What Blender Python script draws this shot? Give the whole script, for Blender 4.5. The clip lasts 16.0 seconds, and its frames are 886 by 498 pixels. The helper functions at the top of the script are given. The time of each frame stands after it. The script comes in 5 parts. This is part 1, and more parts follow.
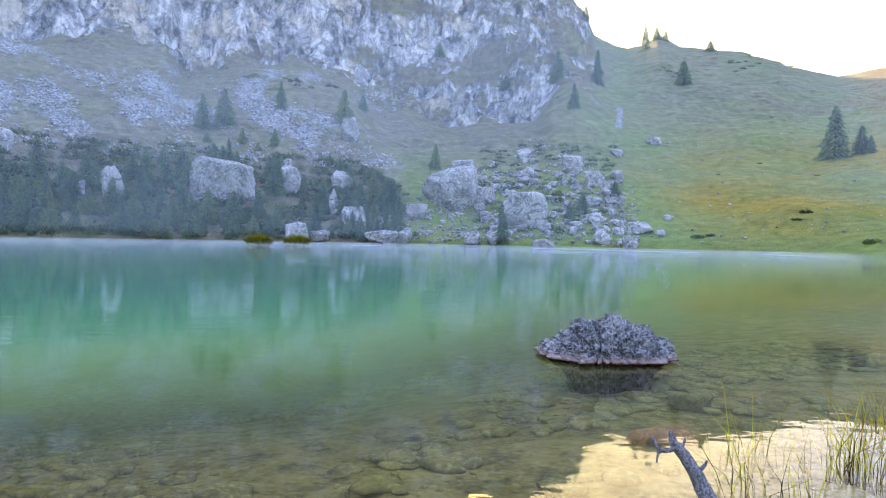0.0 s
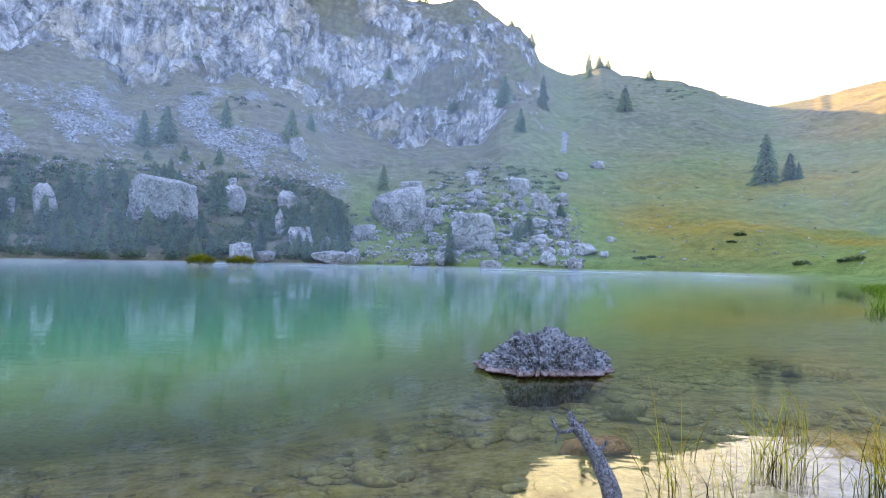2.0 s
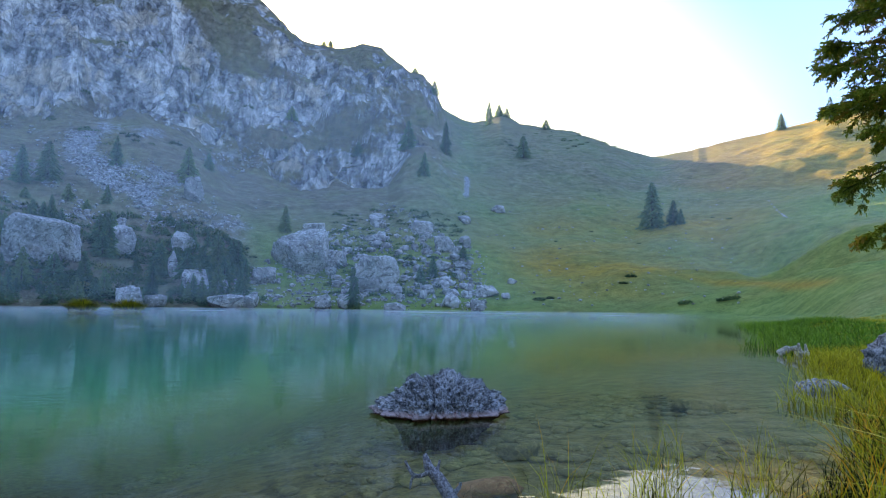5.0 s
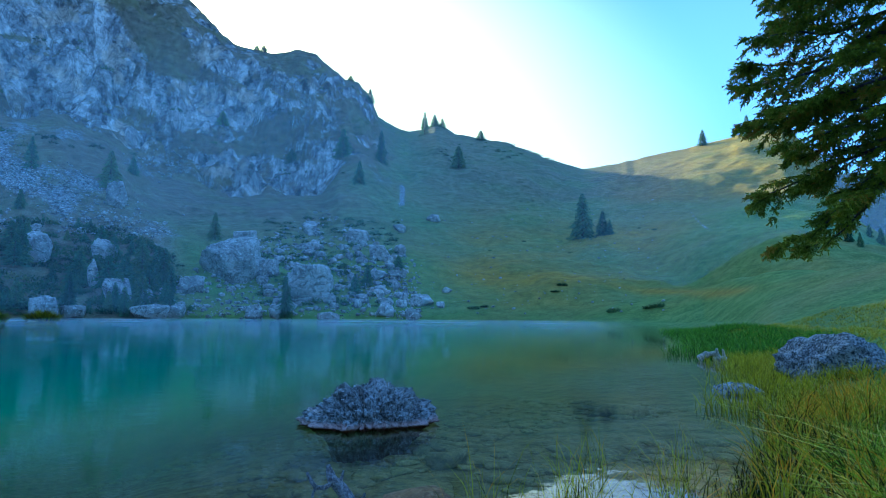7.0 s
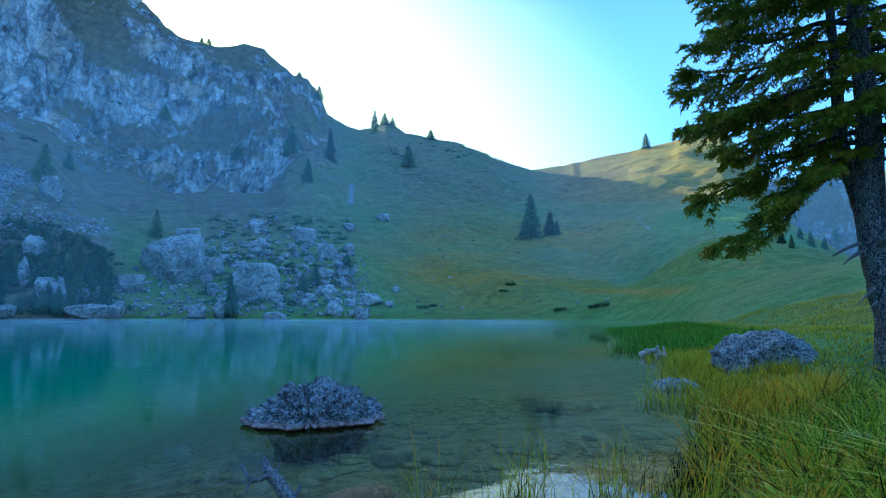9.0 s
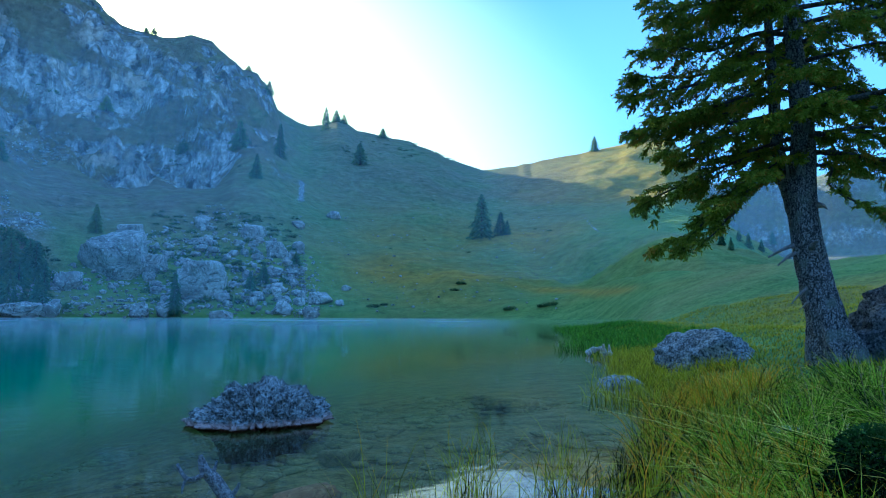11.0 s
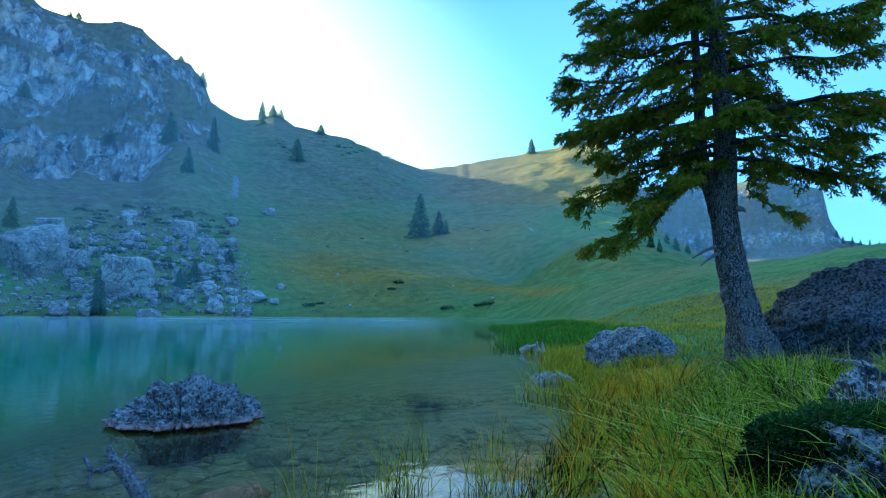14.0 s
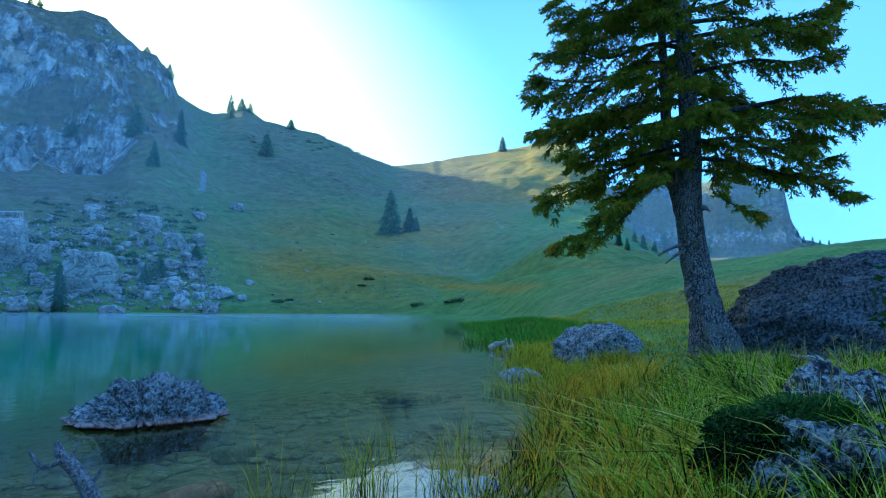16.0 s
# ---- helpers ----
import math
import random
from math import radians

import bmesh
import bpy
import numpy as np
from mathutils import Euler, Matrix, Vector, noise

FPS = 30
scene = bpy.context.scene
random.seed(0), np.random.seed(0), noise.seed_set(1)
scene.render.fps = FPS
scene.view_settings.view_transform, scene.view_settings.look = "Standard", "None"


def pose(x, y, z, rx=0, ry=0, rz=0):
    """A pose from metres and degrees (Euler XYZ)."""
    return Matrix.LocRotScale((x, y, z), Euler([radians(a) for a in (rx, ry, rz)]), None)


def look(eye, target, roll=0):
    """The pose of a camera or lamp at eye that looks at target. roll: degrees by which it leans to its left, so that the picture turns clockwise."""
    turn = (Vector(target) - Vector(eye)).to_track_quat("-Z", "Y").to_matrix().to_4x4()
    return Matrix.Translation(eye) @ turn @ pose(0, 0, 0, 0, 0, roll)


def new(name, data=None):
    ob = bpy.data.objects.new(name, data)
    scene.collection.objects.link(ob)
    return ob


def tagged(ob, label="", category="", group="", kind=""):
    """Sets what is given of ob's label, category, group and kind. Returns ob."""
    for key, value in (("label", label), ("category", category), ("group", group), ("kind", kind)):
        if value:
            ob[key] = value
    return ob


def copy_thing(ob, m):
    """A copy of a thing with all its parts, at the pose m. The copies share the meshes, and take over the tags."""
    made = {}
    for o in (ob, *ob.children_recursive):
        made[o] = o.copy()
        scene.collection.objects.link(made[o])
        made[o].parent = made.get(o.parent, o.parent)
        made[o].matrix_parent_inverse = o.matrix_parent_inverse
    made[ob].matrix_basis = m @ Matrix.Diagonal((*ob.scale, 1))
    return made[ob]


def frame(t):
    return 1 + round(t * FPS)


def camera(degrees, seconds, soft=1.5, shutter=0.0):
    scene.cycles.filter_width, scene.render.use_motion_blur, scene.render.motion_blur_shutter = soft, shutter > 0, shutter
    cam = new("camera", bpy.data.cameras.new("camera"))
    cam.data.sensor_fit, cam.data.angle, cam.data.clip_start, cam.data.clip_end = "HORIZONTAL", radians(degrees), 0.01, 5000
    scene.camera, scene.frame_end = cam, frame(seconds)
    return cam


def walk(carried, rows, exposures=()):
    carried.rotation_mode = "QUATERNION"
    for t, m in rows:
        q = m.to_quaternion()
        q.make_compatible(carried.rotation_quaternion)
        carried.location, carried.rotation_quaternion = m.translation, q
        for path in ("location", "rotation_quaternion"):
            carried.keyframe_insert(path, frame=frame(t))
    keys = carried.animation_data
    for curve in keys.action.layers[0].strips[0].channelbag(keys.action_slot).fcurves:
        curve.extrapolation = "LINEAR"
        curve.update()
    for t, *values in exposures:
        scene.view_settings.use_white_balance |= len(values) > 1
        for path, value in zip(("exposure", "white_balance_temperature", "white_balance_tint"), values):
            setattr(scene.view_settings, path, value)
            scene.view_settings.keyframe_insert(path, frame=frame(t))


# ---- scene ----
# ---------------------------------------------------------------- camera
cam = camera(69.17, 16.0, soft=1.0)
PATH = [
    (0, pose(0.005, 0.010, 1.597, 89.06, -1.12, -0.00)),
    (0.5, pose(0.066, 0.125, 1.541, 89.26, -1.17, -1.11)),
    (1, pose(0.097, 0.118, 1.514, 89.70, -1.18, -2.29)),
    (1.5, pose(0.121, 0.091, 1.497, 90.25, -1.22, -3.35)),
    (2, pose(0.142, 0.075, 1.486, 91.06, -1.21, -4.58)),
    (2.5, pose(0.161, 0.060, 1.481, 91.76, -1.14, -5.66)),
    (3, pose(0.187, 0.059, 1.480, 92.56, -1.05, -7.01)),
    (3.5, pose(0.210, 0.074, 1.478, 93.18, -0.92, -8.26)),
    (4, pose(0.223, 0.084, 1.479, 93.92, -0.82, -9.80)),
    (6.5, pose(0.328, 0.081, 1.480, 95.74, -0.45, -17.55)),
    (7, pose(0.335, 0.080, 1.475, 95.82, -0.35, -18.82)),
    (7.5, pose(0.344, 0.081, 1.468, 95.82, -0.28, -19.96)),
    (8, pose(0.352, 0.081, 1.461, 95.82, -0.26, -21.12)),
    (8.5, pose(0.356, 0.075, 1.457, 95.81, -0.24, -22.20)),
    (9, pose(0.355, 0.056, 1.457, 95.78, -0.19, -23.33)),
    (11.5, pose(0.375, 0.057, 1.443, 95.70, -0.25, -28.74)),
    (12, pose(0.377, 0.045, 1.440, 95.68, -0.21, -29.75)),
    (12.5, pose(0.382, 0.043, 1.434, 95.69, -0.29, -30.70)),
    (13, pose(0.388, 0.044, 1.429, 95.69, -0.29, -31.65)),
    (13.5, pose(0.394, 0.042, 1.424, 95.67, -0.34, -32.45)),
    (14, pose(0.400, 0.037, 1.418, 95.67, -0.37, -33.25)),
    (14.5, pose(0.407, 0.032, 1.414, 95.61, -0.39, -33.92)),
    (15, pose(0.416, 0.024, 1.410, 95.59, -0.36, -34.60)),
    (15.5, pose(0.421, 0.019, 1.409, 95.52, -0.41, -35.21)),
    (16, pose(0.423, 0.019, 1.409, 95.42, -0.48, -35.88)),
]
EXPOSURES = [(0.0, 4.42, 12800, 10), (2.0, 4.32, 12300, 8), (4.2, 4.0, 11300, 8), (6.3, 3.1, 5400, -26), (9.0, 3.1, 5400, -28), (12.0, 3.15, 5400, -31), (16.0, 3.2, 5400, -31)]
walk(cam, PATH, EXPOSURES)

# ---------------------------------------------------------------- sky and sun
SUN_AZ, SUN_EL = -12.0, 19.5     # clockwise from +y, and above the horizon
SUN_WAY = Vector((math.sin(radians(SUN_AZ)) * math.cos(radians(SUN_EL)),
                  math.cos(radians(SUN_AZ)) * math.cos(radians(SUN_EL)), math.sin(radians(SUN_EL))))


def node(tree, kind, out=None, **values):
    """A node with its inputs set by name; a socket as a value is linked."""
    n = tree.nodes.new(kind)
    for key, value in values.items():
        index = int(key[1:]) if key[0] == "i" and key[1:].isdigit() else key.replace("_", " ")
        sock = n.inputs[index]
        if isinstance(value, bpy.types.NodeSocket):
            tree.links.new(value, sock)
        else:
            sock.default_value = value
    return n if out is None else n.outputs[out]


def voronoi(tree, vec, scale, edges=False):
    n = node(tree, "ShaderNodeTexVoronoi", Vector=vec, Scale=scale)
    n.feature = "DISTANCE_TO_EDGE" if edges else "F1"
    return n


def ramp(tree, fac, *stops):
    n = tree.nodes.new("ShaderNodeValToRGB")
    tree.links.new(fac, n.inputs[0])
    els = n.color_ramp.elements
    while len(els) < len(stops):
        els.new(0.5)
    for e, (p, c) in zip(els, stops):
        e.position = p
        e.color = (c, c, c, 1) if isinstance(c, (int, float)) else (*c, 1)
    return n.outputs[0]


def mixc(tree, fac, a, b, blend="MIX"):
    n = tree.nodes.new("ShaderNodeMix")
    n.data_type, n.blend_type = "RGBA", blend
    for index, value in ((0, fac), (6, a), (7, b)):
        if isinstance(value, bpy.types.NodeSocket):
            tree.links.new(value, n.inputs[index])
        else:
            n.inputs[index].default_value = value if index == 0 else (*value, 1)
    return n.outputs[2]


def mathn(tree, op, a, b=0.0, clamp=False):
    n = tree.nodes.new("ShaderNodeMath")
    n.operation, n.use_clamp = op, clamp
    for index, value in ((0, a), (1, b)):
        if isinstance(value, bpy.types.NodeSocket):
            tree.links.new(value, n.inputs[index])
        else:
            n.inputs[index].default_value = value
    return n.outputs[0]


def noise_n(tree, vec, scale, detail=4.0, rough=0.55, distort=0.0):
    return node(tree, "ShaderNodeTexNoise", 0, Vector=vec, Scale=scale, Detail=detail, Roughness=rough, Distortion=distort)


world = bpy.data.worlds.new("world")
scene.world = world
world.use_nodes = True
wt = world.node_tree
wt.nodes.clear()
sky = node(wt, "ShaderNodeTexSky")
sky.sky_type, sky.sun_disc, sky.altitude = "NISHITA", False, 1800.0
sky.sun_elevation, sky.sun_rotation = radians(SUN_EL), radians(SUN_AZ)
sky.air_density, sky.dust_density, sky.ozone_density = 1.0, 1.2, 1.5
way = node(wt, "ShaderNodeTexCoord", "Generated")
# thin mountain air: the deep blue comes far down
lifted = node(wt, "ShaderNodeVectorMath", i0=way, i1=(0.0, 0.0, 0.55))
lifted.operation = "ADD"
wt.links.new(lifted.outputs[0], sky.inputs[0])
toward_n = node(wt, "ShaderNodeVectorMath", i0=way, i1=tuple(SUN_WAY))
toward_n.operation = "DOT_PRODUCT"
toward = toward_n.outputs["Value"]
# the haze that the sun lights lies low behind the ridge
low_n = node(wt, "ShaderNodeVectorMath", i0=way, i1=(-0.168, 0.951, -0.259))
low_n.operation = "DOT_PRODUCT"
sky_blue = mixc(wt, 1.0, sky.outputs[0], (0.090, 0.097, 0.142), "MULTIPLY")
# the morning glare: thin mist round the sun
glare_n = node(wt, "ShaderNodeMapRange", Value=low_n.outputs["Value"], From_Min=0.46, From_Max=0.80, To_Min=0.0, To_Max=1.0)
glare_n.interpolation_type = "SMOOTHSTEP"
glare = glare_n.outputs[0]
sky_all = mixc(wt, glare, sky_blue, (0.265, 0.253, 0.210))
core_n = node(wt, "ShaderNodeMapRange", Value=toward, From_Min=0.945, From_Max=1.0, To_Min=0.0, To_Max=1.0)
core_n.interpolation_type = "SMOOTHSTEP"
sky_all = mixc(wt, core_n.outputs[0], sky_all, (2.2, 1.75, 0.9))
bg = node(wt, "ShaderNodeBackground", 0, Color=sky_all, Strength=1.0)
node(wt, "ShaderNodeOutputWorld", Surface=bg)

sun_data = bpy.data.lights.new("sun", "SUN")
sun_data.energy, sun_data.angle, sun_data.color = 1.7, radians(0.5), (1.0, 0.78, 0.50)
sun = new("sun", sun_data)
sun.matrix_world = look((0, 0, 300), Vector((0, 0, 300)) - SUN_WAY)

# ---------------------------------------------------------------- numbers: noise and the lie of the land
def hashed(ix, iy, iz, seed):
    h = (ix.astype(np.int64) * 374761393 + iy.astype(np.int64) * 668265263 + iz.astype(np.int64) * 1274126177 + seed * 9176077) & 0xFFFFFFFF
    h = ((h ^ (h >> 13)) * 1103515245 + 12345) & 0xFFFFFFFF
    h = ((h ^ (h >> 15)) * 1597334677) & 0xFFFFFFFF
    return ((h ^ (h >> 16)) & 0xFFFF) / 65535.0


def vnoise(x, y, z, seed=0):
    """Smooth value noise in -1 to 1."""
    fx, fy, fz = np.floor(x), np.floor(y), np.floor(z)
    u, v, w = x - fx, y - fy, z - fz
    u, v, w = u * u * (3 - 2 * u), v * v * (3 - 2 * v), w * w * (3 - 2 * w)
    total = 0.0
    for a in (0, 1):
        for b in (0, 1):
            for c in (0, 1):
                k = (u if a else 1 - u) * (v if b else 1 - v) * (w if c else 1 - w)
                total = total + k * hashed(fx + a, fy + b, fz + c, seed)
    return 2 * total - 1


def fbm(x, y, z, octaves=4, seed=0, gain=0.5):
    x, y, z = (np.asarray(a, float) for a in (x, y, z))
    x, y, z = np.broadcast_arrays(x, y, z)
    total, amp, size = 0.0, 1.0, 1.0
    for k in range(octaves):
        total = total + amp * vnoise(x * size + 17.3 * k, y * size - 9.1 * k, z * size + 4.7 * k, seed + k)
        amp, size = amp * gain, size * 2.03
    return total


def step(x, a, b):
    t = np.clip((np.asarray(x, float) - a) / (b - a), 0, 1)
    return t * t * (3 - 2 * t)


# the lake's outline in plan: the near bank, then the far shore
BANK = [(-8, -1.0), (-1.8, 1.1), (0.5, 1.35), (1.9, 1.5), (2.8, 2.1), (3.5, 2.95), (4.9, 4.2), (7.1, 5.9), (9.8, 8.0), (12.1, 10.2),
        (15, 14), (21, 21), (27, 28), (33, 36), (44, 52), (54, 68), (60, 78)]
FAR_SHORE = [(36, 106), (33, 126), (30, 143), (20, 149), (5, 152), (-10, 150), (-25, 149), (-36, 145), (-50, 120), (-80, 80), (-115, 30)]
LAKE = np.array(BANK + [(r * math.sin(radians(a)), r * math.cos(radians(a))) for a, r in FAR_SHORE])


def shore_way(x, y):
    """Distance to the lake's outline: positive on land, negative on the water."""
    best = np.full(x.shape, 1e9)
    inside = np.zeros(x.shape, bool)
    for (ax, ay), (bx, by) in zip(LAKE, np.roll(LAKE, -1, 0)):
        dx, dy = bx - ax, by - ay
        t = np.clip(((x - ax) * dx + (y - ay) * dy) / (dx * dx + dy * dy), 0, 1)
        best = np.minimum(best, np.hypot(x - ax - t * dx, y - ay - t * dy))
        inside ^= ((ay > y) != (by > y)) & (x < dx * (y - ay) / (dy if abs(dy) > 1e-9 else 1e-9) + ax)
    return np.where(inside, -best, best)


# bearings and, for each, the slope's foot, shoulder, upper edge: metres out and degrees up
BEARING = [-180, -120, -60, -35, -20, -8, 2, 10, 14, 22, 30, 36, 41, 46, 50, 55, 60, 65, 72, 90, 130, 180]
FOOT_R = [12, 40, 110, 146, 150, 150, 152, 151, 150, 148, 143, 126, 105, 60, 45, 36, 30, 26, 24, 18, 12, 12]
LOW_R = [60, 120, 180, 190, 190, 190, 190, 190, 190, 190, 185, 165, 135, 110, 95, 80, 75, 72, 70, 70, 60, 60]
LOW_EL = [3, 5, 6, 6, 6, 5.6, 5.4, 5.0, 4.6, 4.2, 3.8, 2.4, 2.2, 2.6, 3.0, 3.4, 3.9, 4.5, 4.7, 4.5, 4, 3]
HIGH_R = [150, 200, 280, 290, 290, 290, 285, 285, 280, 280, 280, 270, 265, 260, 240, 220, 200, 180, 180, 180, 150, 150]
HIGH_EL = [6, 9, 14, 14.5, 14.5, 13, 11.2, 11, 10.6, 9.8, 8.8, 8.4, 8.6, 8.6, 7.5, 4, 2.5, 2.5, 2.5, 4, 5, 6]
# the foot and the top of the lower rock wall, in degrees up
CLIFF_AZ = [-180, -120, -60, -27, -23.5, -22.2, -20.5, -17.4, -12.5, -10, -7.5, -5.3, -2.3, 1.8, 5.3, 8, 9.5, 11.5, 14]
CLIFF_EL = [6, 9, 14, 15.1, 15.6, 13.6, 13.5, 15.1, 15.6, 14.6, 13, 11.1, 10.7, 10.5, 11, 11.3, 12.8, 13.0, 11.5]
BAND_AZ = [-180, -60, -20, -13, -9, -6.4, -2, 1.3, 6.7, 10, 12, 14, 22]
BAND_EL = [9, 27, 28, 25.5, 22, 18.8, 17.2, 17.2, 17.8, 16.7, 15.0, 13.4, 12.5]
CREST_R = [400, 420, 420, 400, 400, 395, 390, 390, 415, 425, 430, 440, 440, 440, 430, 400, 350, 300, 300, 300, 350, 400]
RIDGE_AZ = [-180, -120, -60, -40, -20, -10, -2.7, -1.1, 0.5, 3.1, 4.3, 5.4, 7.4, 8.7, 10, 11.3, 12.35, 12.9, 14.15, 15.4,
            16.7, 18.2, 19.9, 22.1, 24.7, 26.8, 28.2, 31, 34.4, 38.1, 44, 47, 48.5, 49.7, 51.5, 54.8, 58, 75, 130, 180]
RIDGE_EL = [10, 18, 32, 34, 33, 29, 24.5, 23.1, 22.3, 21.9, 22.05, 22.45, 22.2, 21, 20.3, 20.1, 18.7, 17.3, 16.6, 16.1,
            16.3, 16.97, 16, 15.6, 15.1, 14.2, 13.7, 12.7, 12.97, 13.6, 14.6, 15, 13.7, 12.2, 7.5, 5, 2.8, 2.5, 6, 10]
WALL_AZ = [38, 46, 50, 54, 58, 61, 64.1, 64.5, 65.2, 67.5, 70, 80, 100, 130]
WALL_EL = [2, 8, 10.4, 10.6, 10.6, 10.8, 9.7, 7.2, 5.7, 5.1, 5.1, 4, 3, 2]
EYE = 1.5


def land(x, y):
    """Height of the ground, and how far it is cliff, at places in plan."""
    x, y = np.asarray(x, float), np.asarray(y, float)
    r, az = np.hypot(x, y), np.degrees(np.arctan2(x, y))
    s = shore_way(x, y) + 0.25 * fbm(x / 1.7, y / 1.7, 0, 3, 5) * step(r, 2, 6) + 1.5 * fbm(x / 14, y / 14, 0, 2, 6) * step(r, 60, 120)
    look_up = lambda table: np.interp(az, BEARING, table)
    rise = lambda radius, el: EYE + radius * np.tan(np.radians(el))
    f, l, h, c = look_up(FOOT_R), look_up(LOW_R), look_up(HIGH_R), look_up(CREST_R)
    edge = step(-az, -16, -12)
    high_el = edge * np.interp(az, CLIFF_AZ, CLIFF_EL) + (1 - edge) * look_up(HIGH_EL)
    zl, zh = rise(l, look_up(LOW_EL)), rise(h, high_el)
    zc = rise(c, np.interp(az + 0.25 * fbm(az / 0.7, 0, 0, 3, 40) * step(az, -60, -30), RIDGE_AZ, RIDGE_EL))
    cliff = step(r, h - 22, h + 12) * step(-az, -13.9, -11.8)
    # the rock wall, its steep grass above, then the crest
    ridge_el = np.interp(az + 0.25 * fbm(az / 0.7, 0, 0, 3, 40) * step(az, -60, -30), RIDGE_AZ, RIDGE_EL)
    band_el = np.minimum(np.interp(az, BAND_AZ, BAND_EL), ridge_el - 1.5)
    band_r = h + 26 + 26 * step(-az, 4, 14)
    zb = rise(band_r, band_el)
    tall = lambda q: np.where(q < band_r, (zb - zh) * np.clip((q - h) / (band_r - h), 0, 1), (zb - zh) + (zc - zb) * np.clip((q - band_r) / (c - band_r), 0, 1))
    # buttresses and gullies push it out and in; they vary up the wall as along it
    arc, up = az * 5.1, zh + tall(r)
    push = 17 * fbm(arc / 44, up / 40, r / 200, 5, 11, 0.55) + 9 * (0.4 - np.abs(fbm(arc / 26 + up / 60, up / 34, 0, 4, 12)))
    rr = r + push * cliff * step(c - r, 0, 40)
    u = lambda a, b: np.clip((rr - a) / (b - a), 0, 1)
    steep = u(h, c)
    climb = cliff * tall(rr) + (1 - cliff) * (zc - zh) * steep
    climb = climb + cliff * 5.0 * np.sin(np.pi * steep) * np.sin(steep * 26 + 5 * fbm(arc / 50, up / 50, 0, 3, 3))
    lower = u(f, l)
    z = zl * (0.8 * lower + 0.2 * lower * lower) + (zh - zl) * u(l, h) + climb
    back = np.clip((r - c) / 260, 0, 1)
    z = z * (1 - 0.75 * step(back, 0, 1))
    # the near bank and its meadow
    z = z + 0.95 * (1 - np.exp(-np.clip(s, 0, None) / 3.2)) * (1 - 0.8 * step(r, 60, 140)) + 0.28 * step(s, 0.9, 1.7) * step(-r, -6.5, -4.5)
    # hummocks on the slopes
    on_slope = step(s, 2, 30) * step(r, 50, 120)
    z = z + on_slope * (2.2 * fbm(x / 30, y / 30, 0, 4, 21) + 1.8 * (0.35 - np.abs(fbm(x / 38 + 3, y / 60, 0, 3, 26))) + 0.22 * fbm(x / 6, y / 6, 0, 3, 22)) * (1 + 2.2 * cliff) * (1 - 0.75 * step(steep, 0.55, 0.95)) * (1 - 0.6 * step(back, 0.02, 0.1))
    z = z + cliff * (1 - 0.85 * step(steep, 0.70, 1.0)) * (5.0 * fbm(arc / 30, up / 30, r / 60, 5, 23, 0.55) + 3.0 * fbm(arc / 9, up / 9, r / 20, 4, 24) + 1.2 * fbm(x / 3.1, y / 3.1, 0, 2, 25))
    z = np.where((cliff > 0) & (r < c + 30), np.minimum(z, rise(r, ridge_el)), z)
    z = z + 2.0 * np.exp(-((az - 29) / 3) ** 2 - ((r - 168) / 12) ** 2) + 2.4 * np.exp(-((az - 36.5) / 4.2) ** 2 - ((r - 139) / 12) ** 2)
    # a dip behind the green hillock, so that its top shows against the slope
    z = z - 6.0 * np.exp(-((r - l - 34) / 20) ** 2) * step(az, 33, 40) * step(-az, -70, -62)
    near = step(s, 0, 2) * (1 - step(r, 60, 120))
    z = z + near * (0.10 * fbm(x / 2.2, y / 2.2, 0, 4, 31) + 0.04 * fbm(x / 0.4, y / 0.4, 0, 2, 32))
    # the far wall across the valley
    top = 620 * np.tan(np.radians(np.interp(az, WALL_AZ, WALL_EL))) + EYE
    wall_r = r + 3 * fbm(az / 1.6, r / 120, 0, 4, 50)
    far = top * (0.38 * step(wall_r, 380, 580) + 0.62 * step(wall_r, 572, 614)) * step(az, 38, 48) * step(-az, -130, -90)
    far = far * (1 - 0.3 * step(r, 640, 900)) + step(r, 300, 500) * 3 * fbm(x / 30, y / 30, 0, 4, 51)
    is_wall = (far > z) & (r > 380) & (az > 40) & (az < 120)
    z = np.where(is_wall, far, z)
    cliff = np.where(is_wall, step(wall_r, 568, 578), cliff)
    z = z * (1 - step(r, 1500, 3500)) + step(r, 1500, 3500) * 20
    # the bed of the lake
    d = -s
    bed = -(0.05 + 0.045 * np.clip(d, 0, 40) + 0.0045 * np.clip(d, 0, 30) ** 2) + 0.03 * fbm(x / 0.8, y / 0.8, 0, 3, 61) - 0.009 * step(-x, -3, 6) * np.clip(d, 0, 20) ** 2
    z = np.where(s < 0, np.minimum(bed, -0.03), np.maximum(z, 0.03))
    return z, cliff, s


SURVEY_AZ, SURVEY_R = np.arange(-42, 72, 0.3), np.linspace(110, 640, 600)
SURVEY_Z = land(np.outer(np.sin(np.radians(SURVEY_AZ)), SURVEY_R).ravel(), np.outer(np.cos(np.radians(SURVEY_AZ)), SURVEY_R).ravel())[0].reshape(len(SURVEY_AZ), -1)


def at_bearing(az, el):
    """The place on the slope that lies at a bearing and a height in degrees from the bank."""
    k = (az - SURVEY_AZ[0]) / 0.3
    i = int(k)
    z = SURVEY_Z[i] * (1 - k + i) + SURVEY_Z[i + 1] * (k - i)
    up = np.degrees(np.arctan2(z - EYE, SURVEY_R))
    ok = (up >= el) & (z > 0.02)
    hit = int(np.argmax(ok)) if ok.any() else int(np.argmax(up))
    r = float(SURVEY_R[hit])
    return Vector((r * math.sin(radians(az)), r * math.cos(radians(az)), float(z[hit]))), r


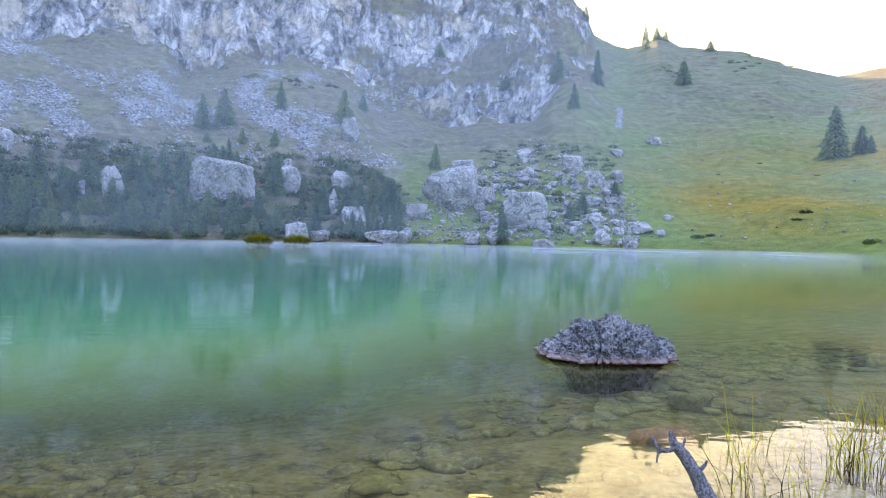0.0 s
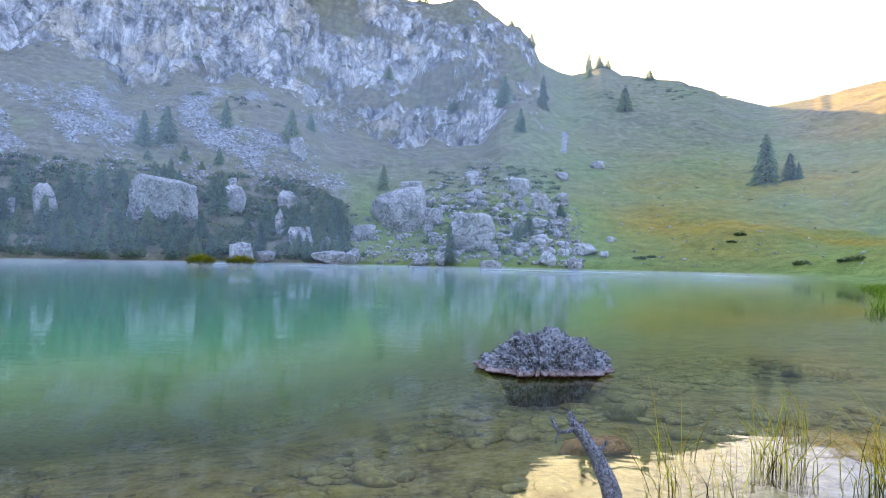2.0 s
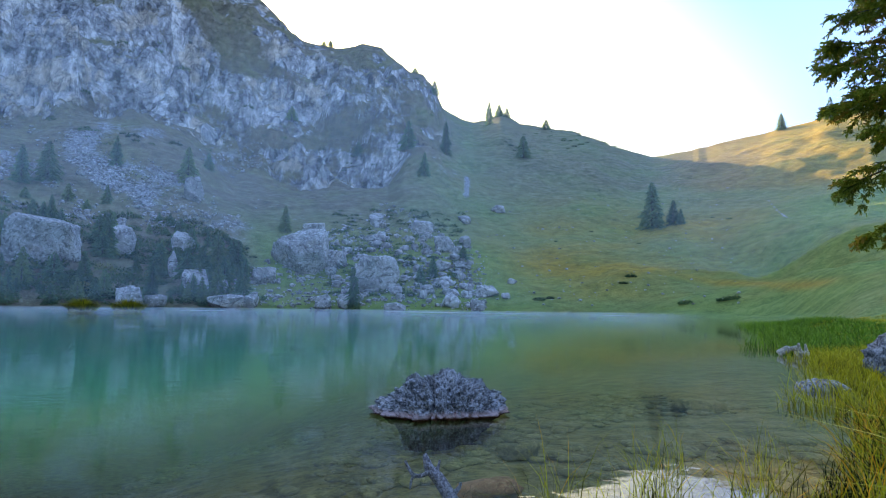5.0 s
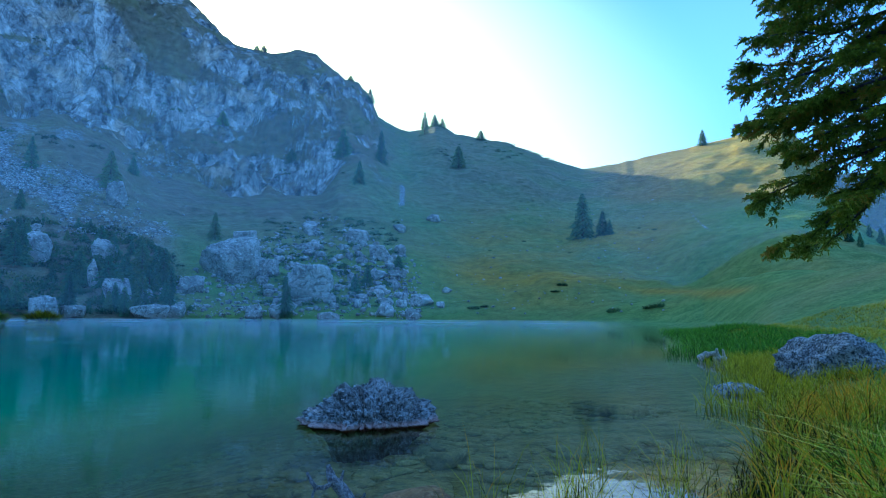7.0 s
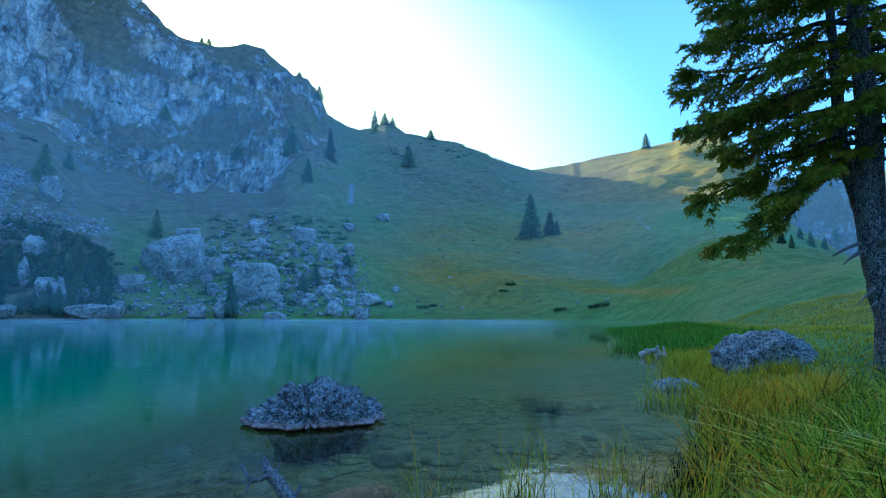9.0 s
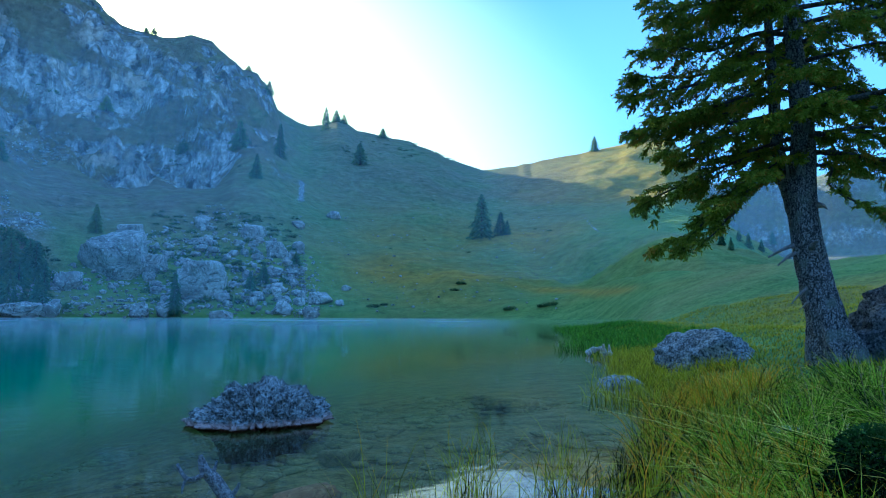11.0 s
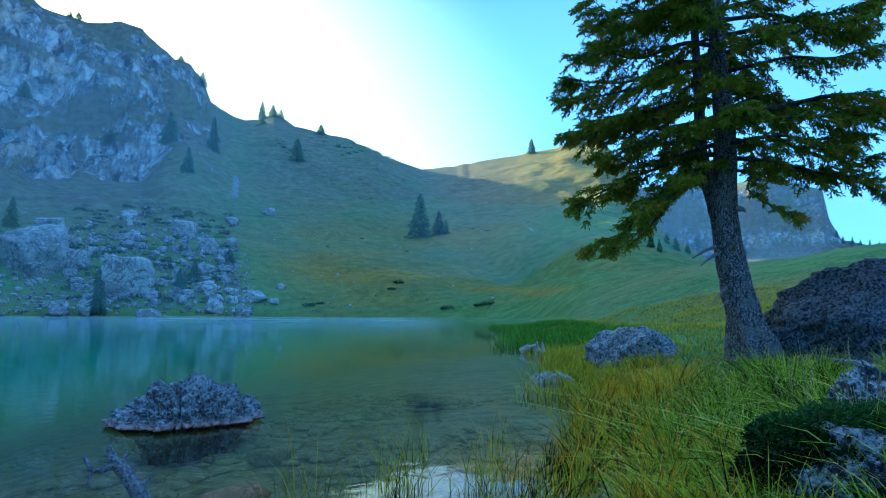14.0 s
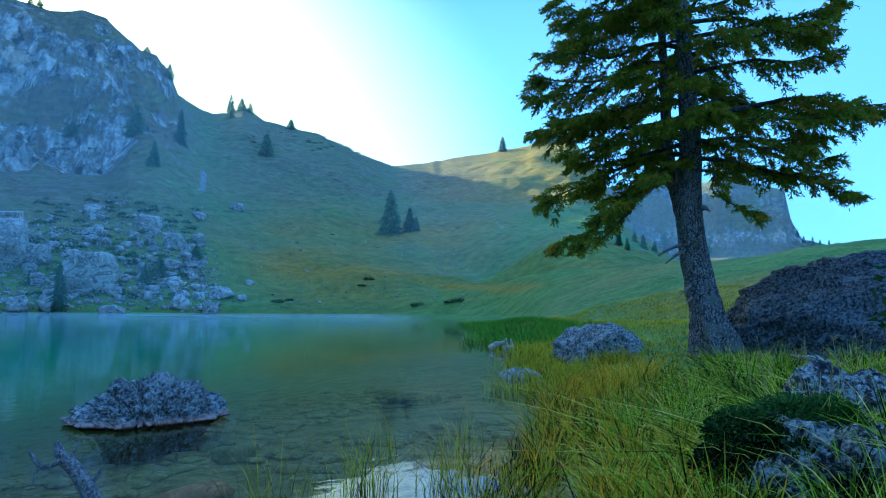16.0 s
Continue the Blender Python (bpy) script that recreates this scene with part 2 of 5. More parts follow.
def ground_z(x, y):
    return float(land(np.array([x]), np.array([y]))[0][0])


# ---------------------------------------------------------------- materials
def material(name):
    m = bpy.data.materials.new(name)
    m.use_nodes = True
    t = m.node_tree
    t.nodes.clear()
    return m, t


def finish(t, color, rough, normal=None, spec=0.3, **more):
    values = dict(Base_Color=color, Roughness=rough, **more)
    values["Specular_IOR_Level"] = spec
    if normal is not None:
        values["Normal"] = normal
    p = t.nodes.new("ShaderNodeBsdfPrincipled")
    for key, value in values.items():
        sock = p.inputs[key.replace("_", " ")]
        if isinstance(value, bpy.types.NodeSocket):
            t.links.new(value, sock)
        else:
            sock.default_value = (*value, 1) if isinstance(value, tuple) else value
    node(t, "ShaderNodeOutputMaterial", Surface=p.outputs[0])


def bumped(t, height, strength, distance):
    return node(t, "ShaderNodeBump", 0, Strength=strength, Distance=distance, Height=height)


def attr(t, name):
    n = node(t, "ShaderNodeAttribute")
    n.attribute_name = name
    return n.outputs["Fac"]


def stone_material(name, light, dark, scale, tint=(0.30, 0.24, 0.16), bump=0.06, line=None, pits=1.0, cover=0.50):
    """Weathered limestone with lichen and dark pits; line: a stained band at the water's edge."""
    m, t = material(name)
    pos = node(t, "ShaderNodeNewGeometry", "Position")
    big = noise_n(t, pos, scale * 0.5, 5, 0.6)
    fine = noise_n(t, pos, scale * 5, 8, 0.7)
    spots = noise_n(t, pos, scale * 1.8, 6, 0.62, 0.6)
    cracks = noise_n(t, pos, scale * 0.9, 7, 0.6, 1.2)
    c = mixc(t, ramp(t, big, (0.42, 0.0), (0.58, 1.0)), light, tuple(0.55 * v for v in light))
    c = mixc(t, ramp(t, spots, (cover, 0.0), (cover + 0.08, 0.92)), c, tint)
    c = mixc(t, ramp(t, fine, (0.40, pits), (0.49, 0.0)), c, dark)
    c = mixc(t, ramp(t, cracks, (0.475, 0.0), (0.495, 0.8), (0.505, 0.8), (0.525, 0.0)), c, dark)
    c = mixc(t, ramp(t, fine, (0.53, 0.0), (0.63, 0.7)), c, tuple(min(0.75, 1.45 * v) for v in light))
    if line:
        z = mathn(t, "ADD", node(t, "ShaderNodeSeparateXYZ", "Z", Vector=pos), mathn(t, "MULTIPLY", mathn(t, "SUBTRACT", spots, 0.5), 0.10))
        c = mixc(t, ramp(t, mathn(t, "MULTIPLY", z, 4.0), (0.28, 1.0), (0.46, 0.0)), c, (0.42, 0.29, 0.25))
        c = mixc(t, ramp(t, mathn(t, "MULTIPLY", z, 4.0), (0.10, 1.0), (0.22, 0.0)), c, (0.10, 0.028, 0.018))
    h = mathn(t, "ADD", mathn(t, "MULTIPLY", fine, 0.5), spots)
    finish(t, c, 0.85, bumped(t, h, 0.9, bump), 0.25)
    return m


def ground_material():
    m, t = material("hillside")
    pos = node(t, "ShaderNodeNewGeometry", "Position")
    rock, scree, dry, wet, dull = attr(t, "rock"), attr(t, "scree"), attr(t, "dry"), attr(t, "bed"), attr(t, "dull")
    far = noise_n(t, pos, 0.045, 5, 0.6)
    mid = noise_n(t, pos, 0.35, 5, 0.62)
    fine = noise_n(t, pos, 2.6, 5, 0.65)
    grit = noise_n(t, pos, 14.0, 4, 0.6)
    tuft = mathn(t, "ADD", mathn(t, "MULTIPLY", mid, 0.42), mathn(t, "MULTIPLY", fine, 0.58))
    # cattle tracks run level along the slope; broad drifts of duller and fresher grass
    level = node(t, "ShaderNodeMapping", 0, Vector=pos, Scale=(0.06, 0.06, 0.5))
    tracks = noise_n(t, level, 1.0, 5, 0.6, 1.2)
    drift = noise_n(t, pos, 0.016, 4, 0.6, 0.5)
    sward = mathn(t, "ADD", mathn(t, "MULTIPLY", tuft, 0.84), mathn(t, "MULTIPLY", tracks, 0.16))
    green = ramp(t, sward, (0.36, (0.050, 0.092, 0.024)), (0.47, (0.108, 0.182, 0.042)), (0.55, (0.165, 0.245, 0.062)), (0.66, (0.250, 0.300, 0.095)))
    green = mixc(t, ramp(t, drift, (0.42, 0.05), (0.62, 0.8)), green, ramp(t, sward, (0.34, (0.080, 0.088, 0.028)), (0.50, (0.190, 0.190, 0.066)), (0.66, (0.310, 0.280, 0.115))))
    straw = ramp(t, sward, (0.35, (0.12, 0.075, 0.012)), (0.50, (0.28, 0.190, 0.030)), (0.64, (0.42, 0.300, 0.05)))
    grass = mixc(t, mathn(t, "MULTIPLY", dry, ramp(t, mathn(t, "ADD", mathn(t, "MULTIPLY", far, 0.75), mathn(t, "MULTIPLY", mid, 0.25)), (0.30, 0.4), (0.56, 1.0))), green, straw)
    heath = ramp(t, sward, (0.38, (0.045, 0.044, 0.028)), (0.50, (0.160, 0.136, 0.086)), (0.62, (0.28, 0.245, 0.165)))
    grass = mixc(t, mathn(t, "MULTIPLY", dull, ramp(t, far, (0.30, 0.62), (0.56, 1.0))), grass, heath)
    # limestone: blocks, upright streaks, warm fresh faces, dark seams
    upright = node(t, "ShaderNodeMapping", 0, Vector=pos, Scale=(0.30, 0.30, 0.055))
    streak = noise_n(t, upright, 1.0, 6, 0.68, 0.5)
    block = noise_n(t, pos, 0.13, 7, 0.66, 0.3)
    chip = noise_n(t, pos, 0.8, 5, 0.7)
    bent = node(t, "ShaderNodeVectorMath", 0, i0=node(t, "ShaderNodeMapping", 0, Vector=pos, Scale=(0.13, 0.13, 0.085), Rotation=(0.2, 0.3, 0.0)), i1=node(t, "ShaderNodeTexNoise", "Color", Vector=pos, Scale=0.10, Detail=5.0))
    slabs = voronoi(t, bent, 1.0)
    slab = node(t, "ShaderNodeSeparateColor", 0, Color=slabs.outputs["Color"])
    small = node(t, "ShaderNodeSeparateColor", 0, Color=voronoi(t, bent, 3.4).outputs["Color"])
    joints = voronoi(t, bent, 1.0, True).outputs["Distance"]
    face = mathn(t, "ADD", mathn(t, "ADD", mathn(t, "MULTIPLY", streak, 0.34), mathn(t, "MULTIPLY", slab, 0.09)), mathn(t, "ADD", mathn(t, "MULTIPLY", block, 0.30), mathn(t, "ADD", mathn(t, "MULTIPLY", chip, 0.20), mathn(t, "MULTIPLY", small, 0.07))))
    # the darkest stop also stands in for shadows between the buttresses
    stone = ramp(t, face, (0.415, (0.050, 0.050, 0.048)), (0.465, (0.205, 0.20, 0.188)), (0.525, (0.37, 0.36, 0.33)), (0.585, (0.64, 0.61, 0.54)))
    warm = noise_n(t, pos, 0.050, 4, 0.55)
    stone = mixc(t, ramp(t, warm, (0.54, 0.0), (0.59, 0.8)), stone, ramp(t, face, (0.38, (0.24, 0.19, 0.13)), (0.60, (0.68, 0.57, 0.42))))
    seams = noise_n(t, node(t, "ShaderNodeMapping", 0, Vector=pos, Scale=(0.10, 0.10, 0.05), Rotation=(0.25, 0.35, 0.0)), 1.0, 7, 0.62, 1.0)
    stone = mixc(t, ramp(t, seams, (0.478, 0.0), (0.495, 0.6), (0.505, 0.6), (0.522, 0.0)), stone, (0.060, 0.062, 0.064))
    stone = mixc(t, ramp(t, joints, (0.0, 0.35), (0.035, 0.0)), stone, (0.05, 0.05, 0.05))
    moss = noise_n(t, pos, 0.09, 6, 0.65)
    stone = mixc(t, ramp(t, moss, (0.55, 0.0), (0.63, 0.8)), stone, heath)
    rocky = ramp(t, mathn(t, "ADD", rock, mathn(t, "MULTIPLY", mathn(t, "SUBTRACT", tuft, 0.5), 1.1)), (0.42, 0.0), (0.56, 1.0))
    c = mixc(t, rocky, grass, stone)
    # scree: pale chips with gaps
    chips = voronoi(t, node(t, "ShaderNodeVectorMath", 0, i0=pos, i1=node(t, "ShaderNodeTexNoise", "Color", Vector=pos, Scale=1.2, Detail=3.0)), 1.9)
    chip_c = ramp(t, node(t, "ShaderNodeSeparateColor", 0, Color=chips.outputs["Color"]), (0.0, (0.20, 0.20, 0.20)), (0.5, (0.40, 0.40, 0.395)), (1.0, (0.60, 0.59, 0.57)))
    chip_c = mixc(t, ramp(t, chips.outputs["Distance"], (0.35, 0.0), (0.62, 0.8)), chip_c, (0.06, 0.06, 0.055))
    c = mixc(t, ramp(t, mathn(t, "ADD", scree, mathn(t, "MULTIPLY", mathn(t, "SUBTRACT", tuft, 0.5), 2.2)), (0.42, 0.0), (0.68, 0.9)), c, chip_c)
    # lake bed: silt over pebbles
    peb = voronoi(t, pos, 3.2)
    bed_c = ramp(t, mathn(t, "ADD", mathn(t, "MULTIPLY", fine, 0.6), mathn(t, "MULTIPLY", grit, 0.4)), (0.34, (0.075, 0.058, 0.024)), (0.5, (0.31, 0.235, 0.088)), (0.66, (0.50, 0.40, 0.18)))
    bed_c = mixc(t, ramp(t, peb.outputs["Distance"], (0.15, 0.55), (0.34, 0.0)), bed_c, (0.34, 0.30, 0.17))
    c = mixc(t, attr(t, "soil"), c, ramp(t, tuft, (0.3, (0.018, 0.016, 0.010)), (0.7, (0.060, 0.052, 0.030))))
    c = mixc(t, wet, c, bed_c)
    h = mathn(t, "ADD", mathn(t, "ADD", mathn(t, "MULTIPLY", mid, 0.55), mathn(t, "MULTIPLY", fine, 0.30)), mathn(t, "MULTIPLY", mathn(t, "MULTIPLY", face, rocky), 4.5))
    finish(t, c, 0.95, bumped(t, h, 0.40, 0.9), 0.1)
    return m


def leaf_material(name, dark, light, old, rough=0.6, attrib="tone", through_light=0.25, varied=False):
    """Blades and needles: each one's own tone, painted shade in some, and aged ones."""
    m, t = material(name)
    tone = attr(t, attrib)
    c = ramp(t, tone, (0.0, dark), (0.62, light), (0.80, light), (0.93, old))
    if varied:
        own = node(t, "ShaderNodeObjectInfo", "Random")
        c = mixc(t, ramp(t, own, (0.0, 0.55), (0.4, 0.0), (0.7, 0.0), (1.0, 0.5)), c, mixc(t, own, dark, old))
    p = t.nodes.new("ShaderNodeBsdfPrincipled")
    t.links.new(c, p.inputs["Base Color"])
    p.inputs["Roughness"].default_value, p.inputs["Specular IOR Level"].default_value = rough, 0.06
    tr = node(t, "ShaderNodeBsdfTranslucent", 0, Color=c)
    mix = node(t, "ShaderNodeMixShader", 0, i0=through_light, i1=p.outputs[0], i2=tr)
    node(t, "ShaderNodeOutputMaterial", Surface=mix)
    return m


def bark_material(name, light, dark, scale, gaps=0.85):
    m, t = material(name)
    pos = node(t, "ShaderNodeNewGeometry", "Position")
    flat = node(t, "ShaderNodeMapping", 0, Vector=pos, Scale=(scale, scale, scale * 0.30))
    flat = node(t, "ShaderNodeVectorMath", 0, i0=flat, i1=node(t, "ShaderNodeTexNoise", "Color", Vector=flat, Scale=1.3, Detail=4.0))
    plates = voronoi(t, flat, 1.0, True).outputs["Distance"]
    fine = noise_n(t, pos, scale * 2.5, 5, 0.65)
    big = noise_n(t, pos, scale * 0.25, 3, 0.5)
    c = mixc(t, ramp(t, fine, (0.43, 0.0), (0.57, 1.0)), dark, light)
    c = mixc(t, ramp(t, plates, (0.0, gaps), (0.12, 0.0)), c, tuple(0.35 * v for v in dark))
    c = mixc(t, ramp(t, big, (0.52, 0.0), (0.66, 0.6)), c, (0.20, 0.21, 0.17))
    finish(t, c, 0.9, bumped(t, mathn(t, "ADD", plates, mathn(t, "MULTIPLY", fine, 0.5)), 1.0, 0.03), 0.2)
    return m


def water_material():
    m, t = material("lake_water")
    pos = node(t, "ShaderNodeNewGeometry", "Position")
    flow = node(t, "ShaderNodeMapping", 0, Vector=pos, Scale=(0.8, 1.3, 1.0))
    ripples = noise_n(t, flow, 2.2, 3, 0.5, 0.3)
    swell = noise_n(t, flow, 0.30, 2, 0.5)
    combed = noise_n(t, node(t, "ShaderNodeMapping", 0, Vector=pos, Scale=(0.9, 2.6, 1.0), Rotation=(0, 0, 0.12)), 1.2, 4, 0.6, 0.4)
    patch = ramp(t, noise_n(t, pos, 0.11, 3, 0.5, 0.5), (0.42, 0.25), (0.62, 1.0))
    open_water = mathn(t, "MULTIPLY", attr(t, "depth"), 0.8, True)
    h = mathn(t, "ADD", mathn(t, "MULTIPLY", ripples, mathn(t, "ADD", 0.16, mathn(t, "MULTIPLY", patch, 0.16))), mathn(t, "MULTIPLY", swell, 0.35))
    h = mathn(t, "ADD", h, mathn(t, "MULTIPLY", combed, mathn(t, "MULTIPLY", mathn(t, "MULTIPLY", patch, open_water), 0.55)))
    normal = bumped(t, h, 0.5, 0.022)
    murk = ramp(t, mathn(t, "MULTIPLY", attr(t, "depth"), 0.25), (0.0, 0.0), (0.08, 0.04), (0.15, 0.40), (0.27, 0.80), (0.6, 0.96))
    tea = ramp(t, attr(t, "depth"), (0.0, (0.98, 0.96, 0.90)), (0.35, (0.88, 0.84, 0.58)), (1.0, (0.62, 0.72, 0.36)))
    clear = node(t, "ShaderNodeBsdfTransparent", 0, Color=tea)
    colour = ramp(t, mathn(t, "MULTIPLY", attr(t, "depth"), 0.16), (0.0, (0.26, 0.22, 0.07)), (0.10, (0.15, 0.28, 0.06)), (0.26, (0.050, 0.28, 0.098)), (0.7, (0.021, 0.23, 0.112)))
    milk = node(t, "ShaderNodeBsdfDiffuse", 0, Color=colour)
    body = node(t, "ShaderNodeMixShader", 0, i0=murk, i1=clear, i2=milk)
    gloss = node(t, "ShaderNodeBsdfGlossy", 0, Color=(0.95, 0.95, 0.95, 1), Roughness=0.02, Normal=normal)
    fres = node(t, "ShaderNodeFresnel", 0, IOR=1.33, Normal=normal)
    node(t, "ShaderNodeOutputMaterial", Surface=node(t, "ShaderNodeMixShader", 0, i0=fres, i1=body, i2=gloss))
    return m


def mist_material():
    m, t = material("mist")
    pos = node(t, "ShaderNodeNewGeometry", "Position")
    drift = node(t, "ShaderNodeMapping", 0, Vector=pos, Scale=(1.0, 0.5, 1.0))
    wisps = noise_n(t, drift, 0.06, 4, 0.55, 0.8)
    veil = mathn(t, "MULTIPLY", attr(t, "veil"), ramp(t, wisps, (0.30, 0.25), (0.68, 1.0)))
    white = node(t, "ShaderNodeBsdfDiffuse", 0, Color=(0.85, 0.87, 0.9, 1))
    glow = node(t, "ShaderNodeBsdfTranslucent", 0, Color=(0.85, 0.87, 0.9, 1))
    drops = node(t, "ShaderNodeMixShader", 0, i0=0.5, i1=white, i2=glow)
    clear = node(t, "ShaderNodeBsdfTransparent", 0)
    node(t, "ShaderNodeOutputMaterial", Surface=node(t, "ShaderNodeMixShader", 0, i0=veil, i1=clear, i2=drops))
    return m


def haze_sheet_material():
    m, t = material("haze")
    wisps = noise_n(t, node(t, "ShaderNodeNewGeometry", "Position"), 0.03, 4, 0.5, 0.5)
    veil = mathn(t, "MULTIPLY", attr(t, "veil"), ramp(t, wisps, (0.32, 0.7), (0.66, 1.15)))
    # the haze's blue tint is painted into the sheet colour
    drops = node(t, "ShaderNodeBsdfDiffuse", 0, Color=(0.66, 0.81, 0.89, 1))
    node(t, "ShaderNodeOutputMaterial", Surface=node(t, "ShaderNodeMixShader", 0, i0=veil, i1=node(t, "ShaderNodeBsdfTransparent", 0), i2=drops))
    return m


HILL = ground_material()
HAZE_SHEET = haze_sheet_material()
WATER = water_material()
MIST = mist_material()
LIMESTONE = stone_material("limestone", (0.45, 0.435, 0.39), (0.05, 0.05, 0.045), 0.30, tint=(0.26, 0.25, 0.22), bump=0.10, pits=0.2, cover=0.55)
CRAGGY = stone_material("craggy_limestone", (0.36, 0.355, 0.34), (0.012, 0.012, 0.012), 4.6, tint=(0.10, 0.098, 0.092), bump=0.03, line=True, pits=0.7, cover=0.50)
SHORE_STONE = stone_material("lichened_stone", (0.42, 0.42, 0.40), (0.025, 0.025, 0.03), 4.2, tint=(0.11, 0.11, 0.10), bump=0.03)
DARK_STONE = stone_material("dark_boulder", (0.16, 0.165, 0.172), (0.010, 0.010, 0.013), 3.6, tint=(0.05, 0.055, 0.05), bump=0.04)
PALE_STONE = stone_material("pale_outcrop", (0.40, 0.39, 0.365), (0.008, 0.008, 0.010), 5.0, tint=(0.032, 0.032, 0.032), bump=0.06, cover=0.455)
RED_STONE = stone_material("red_stone", (0.66, 0.30, 0.16), (0.26, 0.11, 0.06), 3.0, tint=(0.42, 0.19, 0.10), bump=0.01, pits=0.4)
SILT_STONE = stone_material("silted_stone", (0.44, 0.36, 0.16), (0.17, 0.135, 0.055), 3.0, tint=(0.30, 0.24, 0.095), bump=0.006, pits=0.4)
DEADWOOD = bark_material("dead_wood", (0.50, 0.46, 0.44), (0.20, 0.175, 0.17), 60.0, 0.0)
BARK = bark_material("spruce_bark", (0.34, 0.32, 0.305), (0.040, 0.036, 0.035), 13.0, 0.8)
TWIG = bark_material("twig_bark", (0.11, 0.09, 0.075), (0.05, 0.04, 0.035), 20.0)
PALE_WOOD = bark_material("pale_wood", (0.78, 0.71, 0.58), (0.42, 0.35, 0.25), 20.0)
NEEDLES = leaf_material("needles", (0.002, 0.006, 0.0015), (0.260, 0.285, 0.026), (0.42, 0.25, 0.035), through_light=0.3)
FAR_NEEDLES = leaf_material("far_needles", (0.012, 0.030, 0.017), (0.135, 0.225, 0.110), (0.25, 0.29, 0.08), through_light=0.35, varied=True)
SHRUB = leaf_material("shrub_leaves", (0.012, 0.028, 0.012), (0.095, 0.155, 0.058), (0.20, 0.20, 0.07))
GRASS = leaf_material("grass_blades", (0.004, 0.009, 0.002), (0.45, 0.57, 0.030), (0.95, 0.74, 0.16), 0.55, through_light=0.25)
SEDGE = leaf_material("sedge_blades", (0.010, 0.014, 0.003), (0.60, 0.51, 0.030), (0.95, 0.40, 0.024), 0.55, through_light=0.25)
REED = leaf_material("reed_blades", (0.016, 0.044, 0.006), (0.22, 0.38, 0.030), (0.48, 0.48, 0.06), 0.55, through_light=0.25)
STRAW = leaf_material("dry_stems", (0.30, 0.22, 0.11), (0.42, 0.33, 0.18), (0.50, 0.42, 0.26), 0.6)
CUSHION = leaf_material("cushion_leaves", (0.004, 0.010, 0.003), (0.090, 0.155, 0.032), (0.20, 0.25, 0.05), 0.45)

# ---------------------------------------------------------------- meshes
def mesh_of(name, verts, faces, mat, smooth=True, **marks):
    """A mesh from arrays; marks: a number for each corner point, by name."""
    verts, faces = np.asarray(verts, np.float32).reshape(-1, 3), np.asarray(faces, np.int32)
    me = bpy.data.meshes.new(name)
    n, k = faces.shape
    me.vertices.add(len(verts))
    me.vertices.foreach_set("co", verts.ravel())
    me.loops.add(n * k)
    me.loops.foreach_set("vertex_index", faces.ravel())
    me.polygons.add(n)
    me.polygons.foreach_set("loop_start", np.arange(n, dtype=np.int32) * k)
    me.polygons.foreach_set("use_smooth", np.full(n, smooth))
    for key, value in marks.items():
        me.attributes.new(key, "FLOAT", "POINT").data.foreach_set("value", np.asarray(value, np.float32).ravel())
    me.update(calc_edges=True)
    me.materials.append(mat)
    return me


def part(name, me, parent, label=""):
    ob = new(name, me)
    ob.parent = parent
    return tagged(ob, label) if label else ob


def sheet_faces(rows, cols, wrap=False):
    i, j = np.meshgrid(np.arange(rows - 1), np.arange(cols if wrap else cols - 1), indexing="ij")
    k = (j + 1) % cols
    return np.stack([i * cols + j, i * cols + k, (i + 1) * cols + k, (i + 1) * cols + j], -1).reshape(-1, 4)


def tube(points, radii, sides=8, rough=0.0, seed=0):
    """A tapered, knobbly tube along points."""
    p, radii = np.asarray(points, float), np.asarray(radii, float)
    d = np.gradient(p, axis=0)
    d /= np.linalg.norm(d, axis=1, keepdims=True) + 1e-9
    ref = np.where(np.abs(d[:, 2:3]) > 0.9, [[1.0, 0, 0]], [[0, 0, 1.0]])
    a = np.cross(d, ref)
    a /= np.linalg.norm(a, axis=1, keepdims=True) + 1e-9
    b = np.cross(d, a)
    th = np.linspace(0, 2 * np.pi, sides, endpoint=False)
    ring = p[:, None] + radii[:, None, None] * (a[:, None] * np.cos(th)[None, :, None] + b[:, None] * np.sin(th)[None, :, None])
    v = ring.reshape(-1, 3)
    if rough:
        away = v - np.repeat(p, sides, 0)
        v = v + away * rough * fbm(v[:, 0] * 9, v[:, 1] * 9, v[:, 2] * 5, 3, seed)[:, None]
    f = sheet_faces(len(p), sides, True)
    v = np.vstack([v, p[:1], p[-1:]])
    n = len(v)
    caps = [(n - 2, (j + 1) % sides, j, j) for j in range(sides)] + [(n - 1, (len(p) - 1) * sides + j, (len(p) - 1) * sides + (j + 1) % sides, (len(p) - 1) * sides + (j + 1) % sides) for j in range(sides)]
    tri = np.array([c[:3] for c in caps])
    quads = np.vstack([f[:, [0, 1, 2]], f[:, [0, 2, 3]]])
    return v, np.vstack([quads, tri])


def spline(points, n):
    """Points along a smooth curve through the given ones."""
    p = np.asarray(points, float)
    t = np.linspace(0, len(p) - 1, n)
    i = np.clip(t.astype(int), 0, len(p) - 2)
    u = (t - i)[:, None]
    q = np.vstack([2 * p[0] - p[1], p, 2 * p[-1] - p[-2]])
    a, b, c, d = q[i], q[i + 1], q[i + 2], q[i + 3]
    return 0.5 * (2 * b + (c - a) * u + (2 * a - 5 * b + 4 * c - d) * u ** 2 + (3 * b - a - 3 * c + d) * u ** 3)


def joined(pieces):
    verts, faces, base = [], [], 0
    for v, f in pieces:
        verts.append(np.asarray(v))
        faces.append(np.asarray(f) + base)
        base += len(v)
    return np.vstack(verts), np.vstack(faces)


